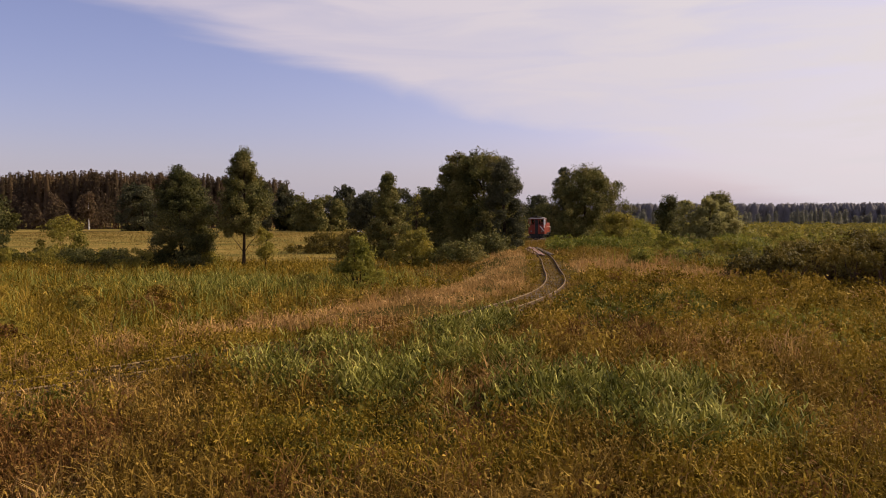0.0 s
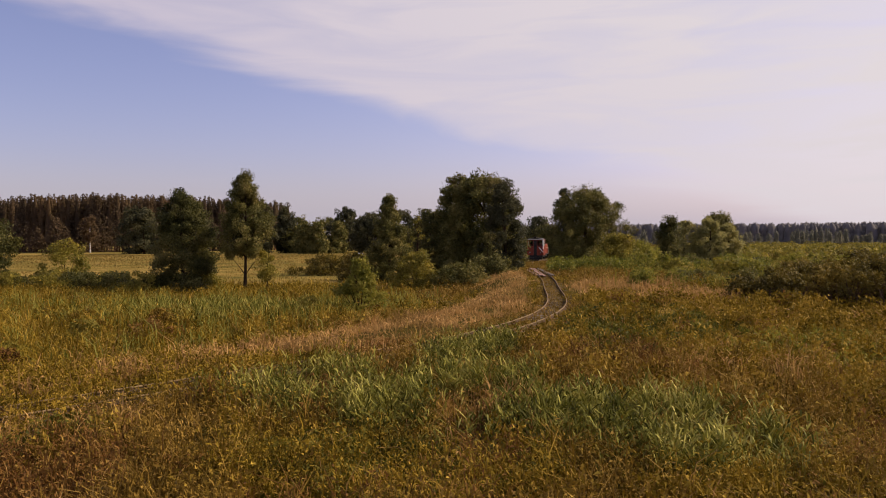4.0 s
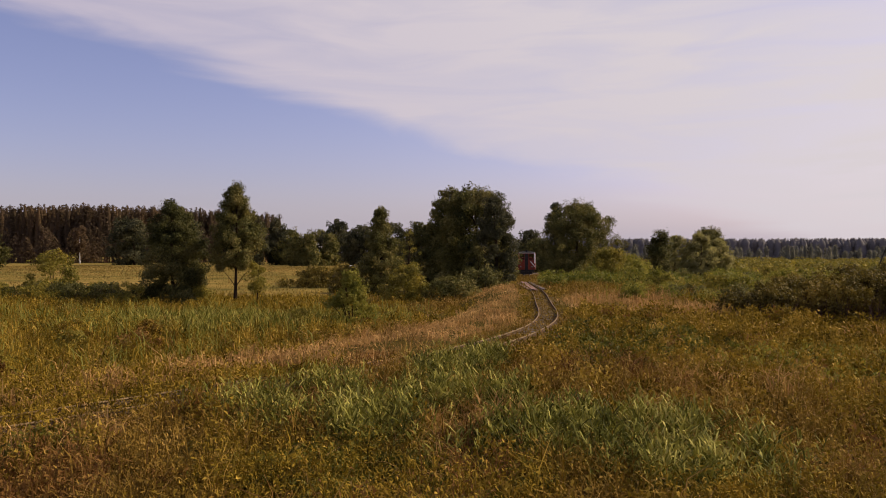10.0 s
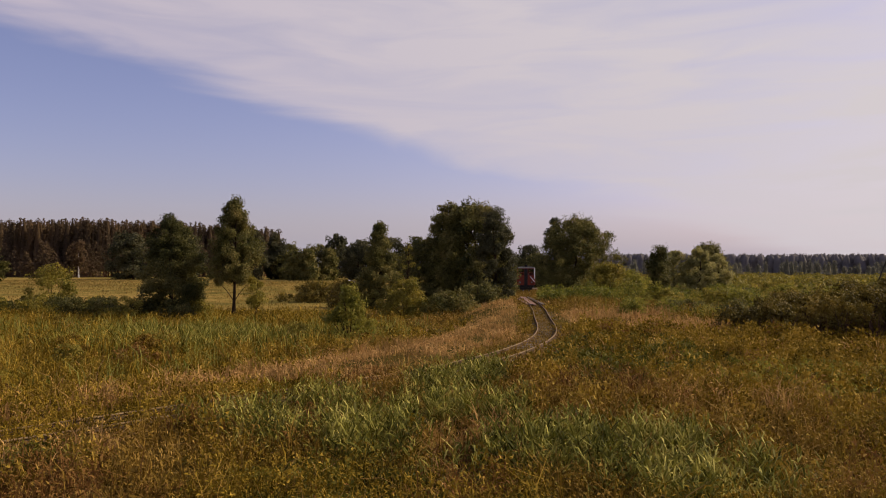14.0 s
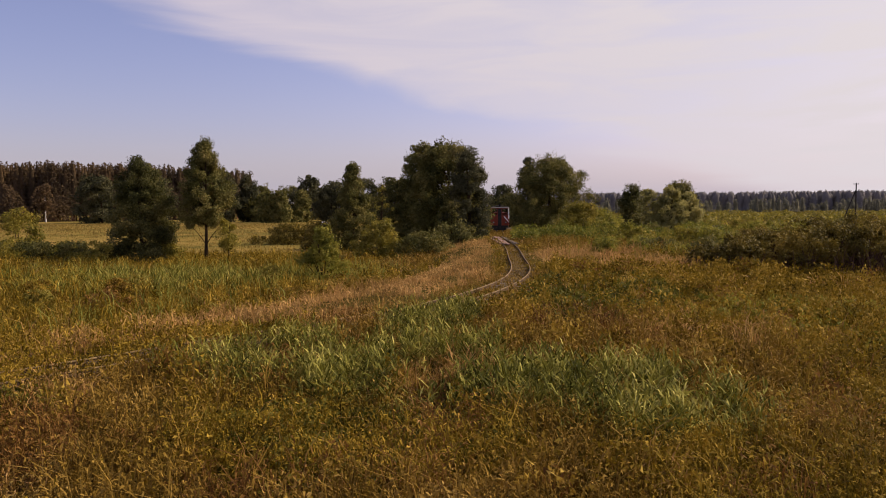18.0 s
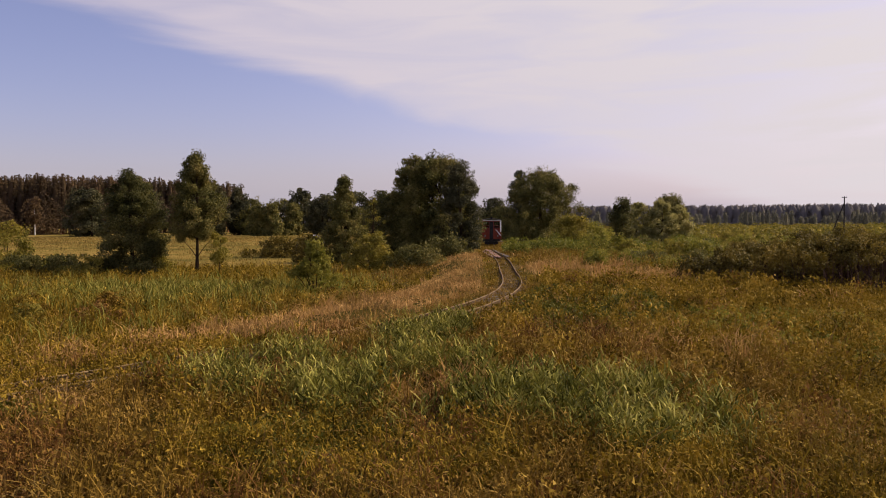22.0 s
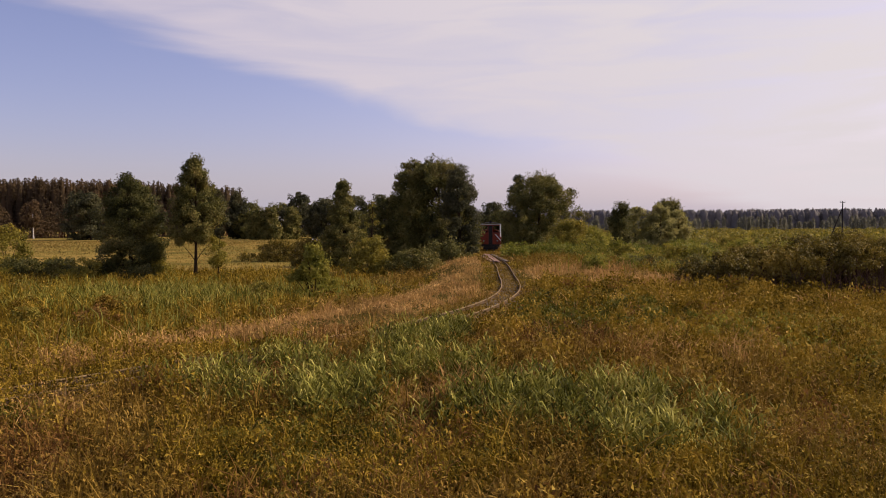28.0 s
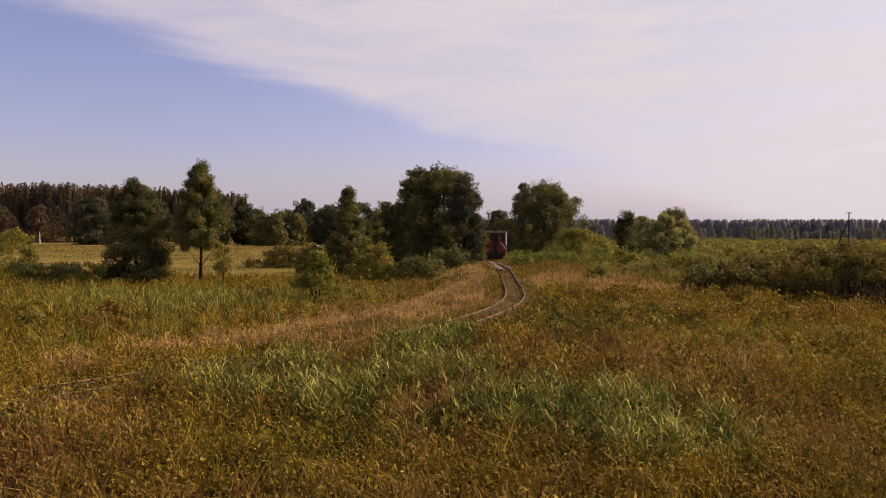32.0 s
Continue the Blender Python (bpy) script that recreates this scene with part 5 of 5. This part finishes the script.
def build_deck():
    """Loose boards laid along the rails at the crossing."""
    top = empty("plank_crossing", pose(0, 0, 0), "grey weathered planks laid between and beside the rails", "crossing")
    i0 = int(np.argmin(np.abs(LINE[:, 1] - DECK[0])))
    i1 = int(np.argmin(np.abs(LINE[:, 1] - DECK[1])))
    r = rng_of(90)
    im = (i0 + i1) // 2
    ang = math.atan2(LINE[i1, 1] - LINE[i0, 1], LINE[i1, 0] - LINE[i0, 0]) - math.pi / 2
    length = float(np.linalg.norm(LINE[i1] - LINE[i0]))
    for off, w, mat, dz, dl in ((0.5, 0.16, M_PLANK, 0.0, -3.0), (-0.12, 0.18, M_PLANK, 0.016, 0.4), (0.14, 0.2, M_PLANK, 0.012, -0.3), (-0.56, 0.2, M_PLANK_DARK, 0.0, -0.8), (-0.8, 0.16, M_PLANK_DARK, -0.02, -3.0)):
        bm = bmesh.new()
        box(bm, (0, 0, 0), (w, length + dl, 0.06), 0.008)
        for v in bm.verts:
            v.co.z += 0.02 * math.sin(v.co.y * 0.7 + off * 9)
        ob = part("plank", bm, mat, top)
        c = LINE[im] + NOR[im] * off
        slope = math.atan2(float(rail_z(LINE[i1, 1]) - rail_z(LINE[i0, 1])), length)
        zz = float(rail_z(LINE[i0, 1]) + rail_z(LINE[i1, 1])) / 2
        ob.matrix_basis = Matrix.Translation((c[0], c[1], zz + 0.02 + dz)) @ Matrix.Rotation(ang + r.normal() * 0.012, 4, "Z") @ Matrix.Rotation(slope, 4, "X")


DECK = (50.0, 68.0)
build_deck()


# ---------------------------------------------------------------- the locomotive
def build_loco():
    """A red narrow-gauge diesel that runs cab first, its long hood behind; it faces its own -y."""
    L = empty("locomotive", pose(0, 0, 0), "worn red narrow-gauge diesel locomotive running cab first", "locomotive")
    boxed("main_frame", (0, 0, 0.72), (1.8, 8.0, 0.3), M_BLACK, L, 0.02)
    boxed("footplate", (0, 1.25, 0.93), (2.3, 5.8, 0.07), M_BLACK, L, 0.015)
    for sy in (-1, 1):
        boxed("buffer_beam", (0, sy * 4.12, 0.72), (2.1, 0.12, 0.4), M_BLACK, L, 0.05, "grimy black buffer beam")
        boxed("rail_guard", (0, sy * 4.08, 0.36), (1.7, 0.06, 0.3), M_BLACK, L, 0.02, "black plate guarding the wheels")
        bm = bmesh.new()
        tube(bm, (0, sy * 4.15, 0.6), (0, sy * 4.42, 0.6), 0.09, n=12)
        tube(bm, (0, sy * 4.42, 0.6), (0, sy * 4.48, 0.6), 0.2, n=16)
        part("coupler", bm, M_BLACK, L)
        for sx in (-1, 1):
            boxed("step", (sx * 0.95, sy * 3.95, 0.42), (0.32, 0.3, 0.04), M_BLACK, L, 0.008)
            boxed("guard_iron", (sx * 0.45, sy * 4.05, 0.3), (0.1, 0.05, 0.46), M_BLACK, L, 0.008)
    # cab: lower walls, a band of windows between pillars, and the wall above them
    W2, Y0, Y1, ZS, ZT, Z1 = 1.2, -4.2, -1.75, 2.2, 2.98, 3.16
    YM = (Y0 + Y1) / 2
    for yy, out in ((Y0, -1), (Y1, 1)):
        bm = bmesh.new()
        box(bm, (-0.7, yy, (0.82 + ZS) / 2), (0.94, 0.1, ZS - 0.82), 0.03)
        box(bm, (0.7, yy, (0.82 + ZS) / 2), (0.94, 0.1, ZS - 0.82), 0.03)
        box(bm, (0, yy, (ZT + Z1) / 2), (2.3, 0.1, Z1 - ZT), 0.02)
        wall = part("cab_end", bm, M_RED, L)
        boxed("middle_door", (0, yy - out * 0.02, 1.88), (0.46, 0.06, 2.2), M_BLACK, wall, 0.02, "dark door in the middle of the cab's end")
        for sx in (-1, 1):
            boxed("door_post", (sx * 0.27, yy, (ZS + ZT) / 2), (0.07, 0.1, ZT - ZS), M_RED, wall, 0.01)
            boxed("window_frame", (sx * 0.73, yy + out * 0.05, ZS + 0.02), (0.76, 0.04, 0.05), M_BLACK, wall, 0.008)
            p = boxed("windscreen", (sx * 0.69, yy, (ZS + ZT) / 2), (0.84, 0.012, ZT - ZS - 0.01), M_GLASS, wall, 0.0, "cab windscreen pane")
            p.visible_shadow = False
            boxed("wiper", (sx * 0.73, yy + out * 0.06, ZS + 0.24), (0.02, 0.02, 0.42), M_BLACK, wall, 0.003)
            bm = bmesh.new()
            tube(bm, (sx * 0.78, yy - out * 0.02, 1.22), (sx * 0.78, yy + out * 0.09, 1.22), 0.1, 0.11, 18)
            part("headlight_rim", bm, M_BLACK, wall)
            bm = bmesh.new()
            tube(bm, (sx * 0.78, yy + out * 0.085, 1.22), (sx * 0.78, yy + out * 0.1, 1.22), 0.09, 0.08, 18)
            part("headlight", bm, M_LAMP, wall, "round glass headlight")
    for sx in (-1, 1):
        bm = bmesh.new()
        box(bm, (sx * (W2 - 0.04), YM, (0.82 + ZS) / 2), (0.08, Y1 - Y0 - 0.1, ZS - 0.82), 0.02)
        box(bm, (sx * (W2 - 0.04), YM, (ZT + Z1) / 2), (0.08, Y1 - Y0 - 0.1, Z1 - ZT), 0.02)
        wall = part("cab_side", bm, M_RED, L)
        for yy in (YM - 0.35, YM + 0.35):
            boxed("window_pillar", (sx * (W2 - 0.04), yy, (ZS + ZT) / 2), (0.085, 0.12, ZT - ZS), M_CREAM, wall, 0.01)
        for yy in (YM - 0.76, YM, YM + 0.76):
            p = boxed("side_pane", (sx * (W2 - 0.04), yy, (ZS + ZT) / 2), (0.012, 0.62, ZT - ZS - 0.01), M_GLASS, wall, 0.0)
            p.visible_shadow = False
        boxed("cab_door", (sx * (W2 + 0.01), YM + 0.6, 1.5), (0.03, 0.66, 1.2), M_RED, wall, 0.012)
        boxed("door_handle", (sx * (W2 + 0.045), YM + 0.36, 1.5), (0.03, 0.14, 0.03), M_STEEL, wall, 0.006)
        for yy in (Y0, Y1):
            pale = sx > 0 and yy == Y0
            tubed("corner_post", (sx * 1.135, yy, 0.86), (sx * 1.135, yy, 1.7), 0.075, M_RED, L)
            tubed("corner_pillar", (sx * 1.135, yy, 1.7), (sx * 1.135, yy, ZT + 0.1), 0.075, M_WHITE if pale else M_RED, L, label="white-painted rounded corner pillar" if pale else "")
    # slanting white bar, held off the front by two brackets
    bm = bmesh.new()
    box(bm, (0, 0, 0), (0.1, 0.05, 0.95), 0.01, Matrix.Rotation(radians(-40), 3, "Y"))
    part("slanting_bar", bm, M_WHITE, L, "white slanting bar", Matrix.Translation((0.86, Y0 - 0.16, 1.62)))
    for dx, dz in ((-0.24, 0.28), (0.24, -0.28)):
        boxed("bracket", (0.86 + dx, Y0 - 0.09, 1.62 + dz), (0.05, 0.14, 0.05), M_BLACK, L, 0.005)
    # arched roof
    bm = bmesh.new()
    arc = [(1.22 * math.sin(a) / math.sin(1.2), 3.12 + 0.26 * (math.cos(a) - math.cos(1.2)) / (1 - math.cos(1.2))) for a in np.linspace(-1.2, 1.2, 13)]
    lo = [(x * 0.985, z - 0.05) for x, z in reversed(arc)]
    ring = [bm.verts.new((x, Y0 - 0.12, z)) for x, z in arc + lo]
    fce = bm.faces.new(ring)
    ex = bmesh.ops.extrude_face_region(bm, geom=[fce])
    bmesh.ops.translate(bm, vec=(0, Y1 - Y0 + 0.24, 0), verts=[v for v in ex["geom"] if isinstance(v, bmesh.types.BMVert)])
    bmesh.ops.recalc_face_normals(bm, faces=bm.faces)
    roof = part("cab_roof", bm, M_ROOF, L, "pale arched cab roof")
    boxed("roof_edge", (0, Y0 - 0.13, 3.13), (2.36, 0.04, 0.09), M_CREAM, roof, 0.01, "cream rain strip along the roof's edge")
    bm = bmesh.new()
    tube(bm, (0, Y0 + 0.1, 3.42), (0, Y0 - 0.14, 3.42), 0.13, 0.15, 16)
    part("roof_lamp", bm, M_BLACK, roof)
    boxed("cab_floor", (0, YM, 0.98), (2.2, Y1 - Y0 - 0.14, 0.05), M_BLACK, L, 0.005)
    boxed("control_desk", (-0.6, Y0 + 0.4, 1.5), (0.8, 0.5, 1.0), M_BLACK, L, 0.03)
    boxed("driver_seat", (0.6, YM + 0.3, 1.35), (0.45, 0.45, 0.7), M_BLACK, L, 0.06)
    # long hood behind the cab
    H0, H1 = Y1 + 0.08, 4.0
    bm = bmesh.new()
    box(bm, (0, (H0 + H1) / 2, 1.72), (2.0, H1 - H0, 1.5), 0.13)
    hood = part("hood", bm, M_RED, L)
    boxed("radiator_grille", (0, H1 + 0.012, 1.78), (1.1, 0.05, 0.9), M_BLACK, hood, 0.01, "black radiator grille")
    for k in range(9):
        boxed("grille_bar", (0, H1 + 0.04, 1.4 + k * 0.095), (1.06, 0.025, 0.03), M_BLACK, hood, 0.004)
    for sx in (-1, 1):
        for k in range(6):
            dy = H0 + 0.55 + k * 0.9
            boxed("hood_door", (sx * 1.005, dy, 1.66), (0.03, 0.78, 1.05), M_RED, hood, 0.012)
            for q in range(5):
                boxed("louvre", (sx * 1.025, dy, 1.4 + q * 0.12), (0.03, 0.5, 0.03), M_RED, hood, 0.005)
        bm = bmesh.new()
        tube(bm, (sx * 1.1, 4.05, 0.95), (sx * 1.1, 4.05, 1.85), 0.02, n=8)
        tube(bm, (sx * 1.1, 4.05, 1.85), (sx * 1.1, H0 + 0.2, 1.85), 0.02, n=8)
        part("handrail", bm, M_CREAM, L, "cream handrail")
    bm = bmesh.new()
    tube(bm, (0, H0 + 1.4, 2.4), (0, H0 + 1.4, 3.3), 0.12, 0.11, 14)
    tube(bm, (0, H0 + 1.4, 3.3), (0, H0 + 1.4, 3.36), 0.15, 0.15, 14)
    part("exhaust_stack", bm, M_BLACK, hood, "sooty exhaust stack")
    for yy in (0.9, 2.7):
        boxed("roof_hatch", (0, yy, 2.49), (0.9, 0.9, 0.06), M_RED, hood, 0.015)
    # bogies
    for sy in (-1, 1):
        c = sy * 2.3
        bm = bmesh.new()
        for sx in (-1, 1):
            box(bm, (sx * 0.55, c, 0.42), (0.1, 2.1, 0.26), 0.02)
        box(bm, (0, c, 0.45), (1.1, 0.3, 0.24), 0.02)
        bogie = part("bogie", bm, M_BLACK, L)
        for ay in (-0.7, 0.7):
            bm = bmesh.new()
            tube(bm, (-0.6, c + ay, 0.3), (0.6, c + ay, 0.3), 0.06, n=10)
            for sx in (-1, 1):
                tube(bm, (sx * 0.34, c + ay, 0.3), (sx * 0.44, c + ay, 0.3), 0.3, n=24)
                tube(bm, (sx * 0.31, c + ay, 0.3), (sx * 0.34, c + ay, 0.3), 0.33, n=24)
            part("wheelset", bm, M_STEEL, bogie, "steel wheels on an axle")
            for sx in (-1, 1):
                boxed("axle_box", (sx * 0.64, c + ay, 0.32), (0.12, 0.24, 0.24), M_BLACK, bogie, 0.02)
    return L


LOCO = build_loco()


# ---------------------------------------------------------------- distance
def pines(n, seed, area, hmin, hmax, w, leaf, per, mat, bark, base=0.35, core=0.0):
    """Leaf and trunk sets of a far wood; area gives places, core the share of each crown that is closed."""
    r = rng_of(seed)
    xs, ys = area(r, n)
    zs = ground_z(xs, ys)
    lv, tk = [], []
    O = []
    P, H = [], r.uniform(hmin, hmax, n)
    ang = np.arange(7) * 2 * np.pi / 7
    quads = [(a * 7 + b, a * 7 + (b + 1) % 7, (a + 1) * 7 + (b + 1) % 7, (a + 1) * 7 + b) for a in range(5) for b in range(7)]
    for i in range(n):
        t = r.uniform(0, 1, per)
        a = r.uniform(0, 2 * np.pi, per)
        wide = r.uniform(0.75, 1.2)
        rad = w / 2 * np.sqrt(r.uniform(0.05, 1, per)) * (1 - t ** 2.5) ** 0.6 * wide
        P.append(np.column_stack([xs[i] + rad * np.cos(a), ys[i] + rad * np.sin(a), zs[i] + H[i] * (base + (1 - base) * t)]))
        O.append(np.column_stack([np.cos(a), np.sin(a), 0.3 + t]))
        if core:
            k = np.linspace(0, 1, 6)[:, None]
            q = w / 2 * core * wide * (1.02 - k ** 4.0) ** 0.6 * r.uniform(0.6, 1.25, (6, 7))
            V = np.stack([xs[i] + q * np.cos(ang), ys[i] + q * np.sin(ang), zs[i] + H[i] * (base + (1 - base) * k * 0.97) + 0 * q], -1).reshape(-1, 3)
            lv.append((V, np.array(quads), np.full(35, 4)))
        v, q = sweep(np.array([[xs[i], ys[i], zs[i] - 0.2], [xs[i], ys[i], zs[i] + H[i] * 0.5], [xs[i], ys[i], zs[i] + H[i] * 0.95]]), [0.26, 0.2, 0.03], 5)
        tk.append((v, q, np.full(len(q), 4)))
    lv.append(leaves(np.vstack(P), leaf, leaf * 0.6, seed + 1, 0.7, np.vstack(O), three=True))
    return lv, tk


def build_woods():
    def west(r, n):
        x = r.uniform(-270, -70, n)
        y = 285 + r.uniform(0, 1, n) ** 1.5 * 60 + (x + 160) * 0.12 + 12 * np.sin(x * 0.06)
        return x, y
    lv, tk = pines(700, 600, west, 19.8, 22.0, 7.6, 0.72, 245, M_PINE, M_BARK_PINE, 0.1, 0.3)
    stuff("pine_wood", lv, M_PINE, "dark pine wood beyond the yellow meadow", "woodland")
    stuff("pine_trunks", tk, M_BARK_PINE, "reddish pine trunks at the wood's edge", "woodland")

    def edge(r, n):
        x = r.uniform(-270, -70, n)
        return x, 278 + (x + 160) * 0.12 + 12 * np.sin(x * 0.06) + r.uniform(-4, 6, n)
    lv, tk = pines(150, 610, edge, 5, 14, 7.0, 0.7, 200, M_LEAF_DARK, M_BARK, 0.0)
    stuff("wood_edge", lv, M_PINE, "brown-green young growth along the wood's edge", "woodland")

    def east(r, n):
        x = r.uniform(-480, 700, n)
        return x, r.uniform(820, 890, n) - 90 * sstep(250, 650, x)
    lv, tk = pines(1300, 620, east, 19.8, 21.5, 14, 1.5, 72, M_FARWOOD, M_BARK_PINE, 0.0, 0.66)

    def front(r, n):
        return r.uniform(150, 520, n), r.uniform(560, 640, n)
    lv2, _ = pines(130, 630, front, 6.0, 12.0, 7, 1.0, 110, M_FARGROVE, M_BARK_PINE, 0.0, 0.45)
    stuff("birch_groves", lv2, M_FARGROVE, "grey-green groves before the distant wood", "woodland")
    stuff("far_wood", lv, M_FARWOOD, "distant line of woodland with haze put into its pale colour", "woodland")

    def scrub(r, n):
        y = r.uniform(120, 420, n)
        return y * r.uniform(0.3, 0.95, n), y
    lv, tk = pines(380, 640, scrub, 0.8, 2.7, 7, 0.6, 70, M_LEAF_OLIVE, M_BARK, 0.0)
    stuff("far_scrub", lv, M_LEAF_OLIVE, "scattered olive scrub across the far marsh", "shrubs")
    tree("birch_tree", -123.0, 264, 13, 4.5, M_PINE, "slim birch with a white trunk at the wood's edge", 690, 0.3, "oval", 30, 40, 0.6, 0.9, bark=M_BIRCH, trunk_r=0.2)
    # single trees in front of the woods
    k = 0
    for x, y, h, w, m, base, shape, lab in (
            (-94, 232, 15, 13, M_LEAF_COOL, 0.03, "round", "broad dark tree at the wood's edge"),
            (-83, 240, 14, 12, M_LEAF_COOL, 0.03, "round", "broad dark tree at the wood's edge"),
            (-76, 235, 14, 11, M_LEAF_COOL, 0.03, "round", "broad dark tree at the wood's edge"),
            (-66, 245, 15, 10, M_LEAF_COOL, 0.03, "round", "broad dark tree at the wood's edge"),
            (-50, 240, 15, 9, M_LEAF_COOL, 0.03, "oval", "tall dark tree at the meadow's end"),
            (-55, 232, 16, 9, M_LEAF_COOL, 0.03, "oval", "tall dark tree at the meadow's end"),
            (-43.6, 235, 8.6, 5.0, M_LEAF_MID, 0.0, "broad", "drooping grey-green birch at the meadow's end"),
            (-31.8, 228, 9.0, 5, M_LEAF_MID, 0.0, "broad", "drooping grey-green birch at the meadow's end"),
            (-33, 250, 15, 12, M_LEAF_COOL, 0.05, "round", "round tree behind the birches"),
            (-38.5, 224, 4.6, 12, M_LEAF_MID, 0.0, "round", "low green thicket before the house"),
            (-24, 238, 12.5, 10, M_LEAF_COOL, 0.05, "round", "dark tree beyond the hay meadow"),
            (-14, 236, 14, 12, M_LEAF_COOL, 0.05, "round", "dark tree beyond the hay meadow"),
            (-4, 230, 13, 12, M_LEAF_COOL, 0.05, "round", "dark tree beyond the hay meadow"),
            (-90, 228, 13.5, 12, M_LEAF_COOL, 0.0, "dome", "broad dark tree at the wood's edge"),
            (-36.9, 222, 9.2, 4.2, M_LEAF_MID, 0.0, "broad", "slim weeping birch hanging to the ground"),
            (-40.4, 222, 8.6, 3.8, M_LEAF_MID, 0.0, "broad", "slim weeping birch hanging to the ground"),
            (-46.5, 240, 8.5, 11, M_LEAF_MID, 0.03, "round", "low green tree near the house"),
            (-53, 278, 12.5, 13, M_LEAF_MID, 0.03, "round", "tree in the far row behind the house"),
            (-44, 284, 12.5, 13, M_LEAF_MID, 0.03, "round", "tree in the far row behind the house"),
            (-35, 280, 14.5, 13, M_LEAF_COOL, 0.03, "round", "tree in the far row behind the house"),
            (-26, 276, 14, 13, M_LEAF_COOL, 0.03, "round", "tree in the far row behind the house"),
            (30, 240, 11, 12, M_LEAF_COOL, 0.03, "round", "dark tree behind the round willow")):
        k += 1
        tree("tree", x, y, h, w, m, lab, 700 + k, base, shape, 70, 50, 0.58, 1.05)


build_woods()


def build_pole():
    x, y = 91.0, 151.0
    z = float(ground_z(x, y)[0])
    top = empty("utility_pole", pose(x, y, z), "old wooden utility pole with a slanting brace", "utility pole")
    tubed("post", (0, 0, -0.3), (0, 0, 8.4), 0.15, M_POLE, top, 0.11, 10)
    tubed("brace", (-3.0, 0, -0.2), (-0.1, 0, 6.9), 0.13, M_POLE, top, 0.11, 10)
    boxed("crossarm", (0, 0, 8.2), (1.1, 0.1, 0.1), M_POLE, top, 0.01)
    for dx in (-0.5, 0.0, 0.5):
        tubed("insulator", (dx, 0, 8.25), (dx, 0, 8.5), 0.06, M_PORCELAIN, top, 0.04, 8)


def build_house():
    x, y = -41.5, 262.0
    z = float(ground_z(x, y)[0])
    h = empty("house", pose(x, y, z, 0, 0, 12), "small white house half hidden by trees", "house")
    for c, s in (((0, -3.4, 2.3), (9, 0.2, 4.6)), ((0, 3.4, 2.3), (9, 0.2, 4.6)), ((-4.4, 0, 2.3), (0.2, 6.6, 4.6)), ((4.4, 0, 2.3), (0.2, 6.6, 4.6))):
        boxed("wall", c, s, M_WHITE, h, 0.01)
    bm = bmesh.new()
    vs = [bm.verts.new(p) for p in ((-5, -4.2, 4.5), (5, -4.2, 4.5), (5, 4.2, 4.5), (-5, 4.2, 4.5), (-5, 0, 7.4), (5, 0, 7.4))]
    for f in ((0, 1, 5, 4), (2, 3, 4, 5), (0, 4, 3), (1, 2, 5), (0, 3, 2, 1)):
        bm.faces.new([vs[i] for i in f])
    part("roof", bm, M_SLATE, h)
    for dx in (-2.6, 0.2, 2.8):
        wn = boxed("window", (dx, -3.52, 2.9), (1.1, 0.06, 1.3), M_WHITE, h, 0.01)
        boxed("pane", (dx, -3.56, 2.9), (0.9, 0.02, 1.1), M_BLACK, wn, 0.0)


def build_shed():
    x, y = -16.6, 150.0
    z = float(ground_z(x, y)[0])
    s = empty("polytunnel", pose(x, y, z, 0, 0, 20), "small white rounded polytunnel behind the thicket", "greenhouse")
    bm = bmesh.new()
    pts = [(0.75 * math.cos(a), 1.3 * math.sin(a) ** 0.7 if a > 0 else 0) for a in np.linspace(0, math.pi - 1e-6, 13)]
    rows = []
    for yy in (-1.3, 1.3):
        rows.append([bm.verts.new((px, yy, pz)) for px, pz in pts])
    for i in range(12):
        bm.faces.new((rows[0][i], rows[0][i + 1], rows[1][i + 1], rows[1][i]))
    bm.faces.new(rows[0])
    bm.faces.new(list(reversed(rows[1])))
    bmesh.ops.recalc_face_normals(bm, faces=bm.faces)
    part("cover", bm, M_WHITE, s)
    boxed("door", (0, -1.33, 0.55), (0.5, 0.04, 0.95), M_CREAM, s, 0.01)


build_pole()
build_house()
build_shed()


# ---------------------------------------------------------------- what moves
LOCO_AT = [(0.0, 117.6), (7.0, 112.6), (12.0, 107.6), (17.0, 102.6), (20.0, 99.6), (25.0, 94.6), (28.0, 91.6), (32.0, 86.6)]


def motions():
    rows = []
    for t, y in LOCO_AT:
        i = int(np.argmin(np.abs(LINE[:, 1] - y)))
        u = (y - LINE[i, 1]) / TAN[i, 1]
        p = LINE[i] + TAN[i] * u
        a = math.degrees(math.atan2(TAN[i, 1], TAN[i, 0])) - 90
        rows.append((t, pose(p[0], p[1], float(rail_z(y)) + 0.0, 0, 0, a)))
    walk(LOCO, rows)


motions()
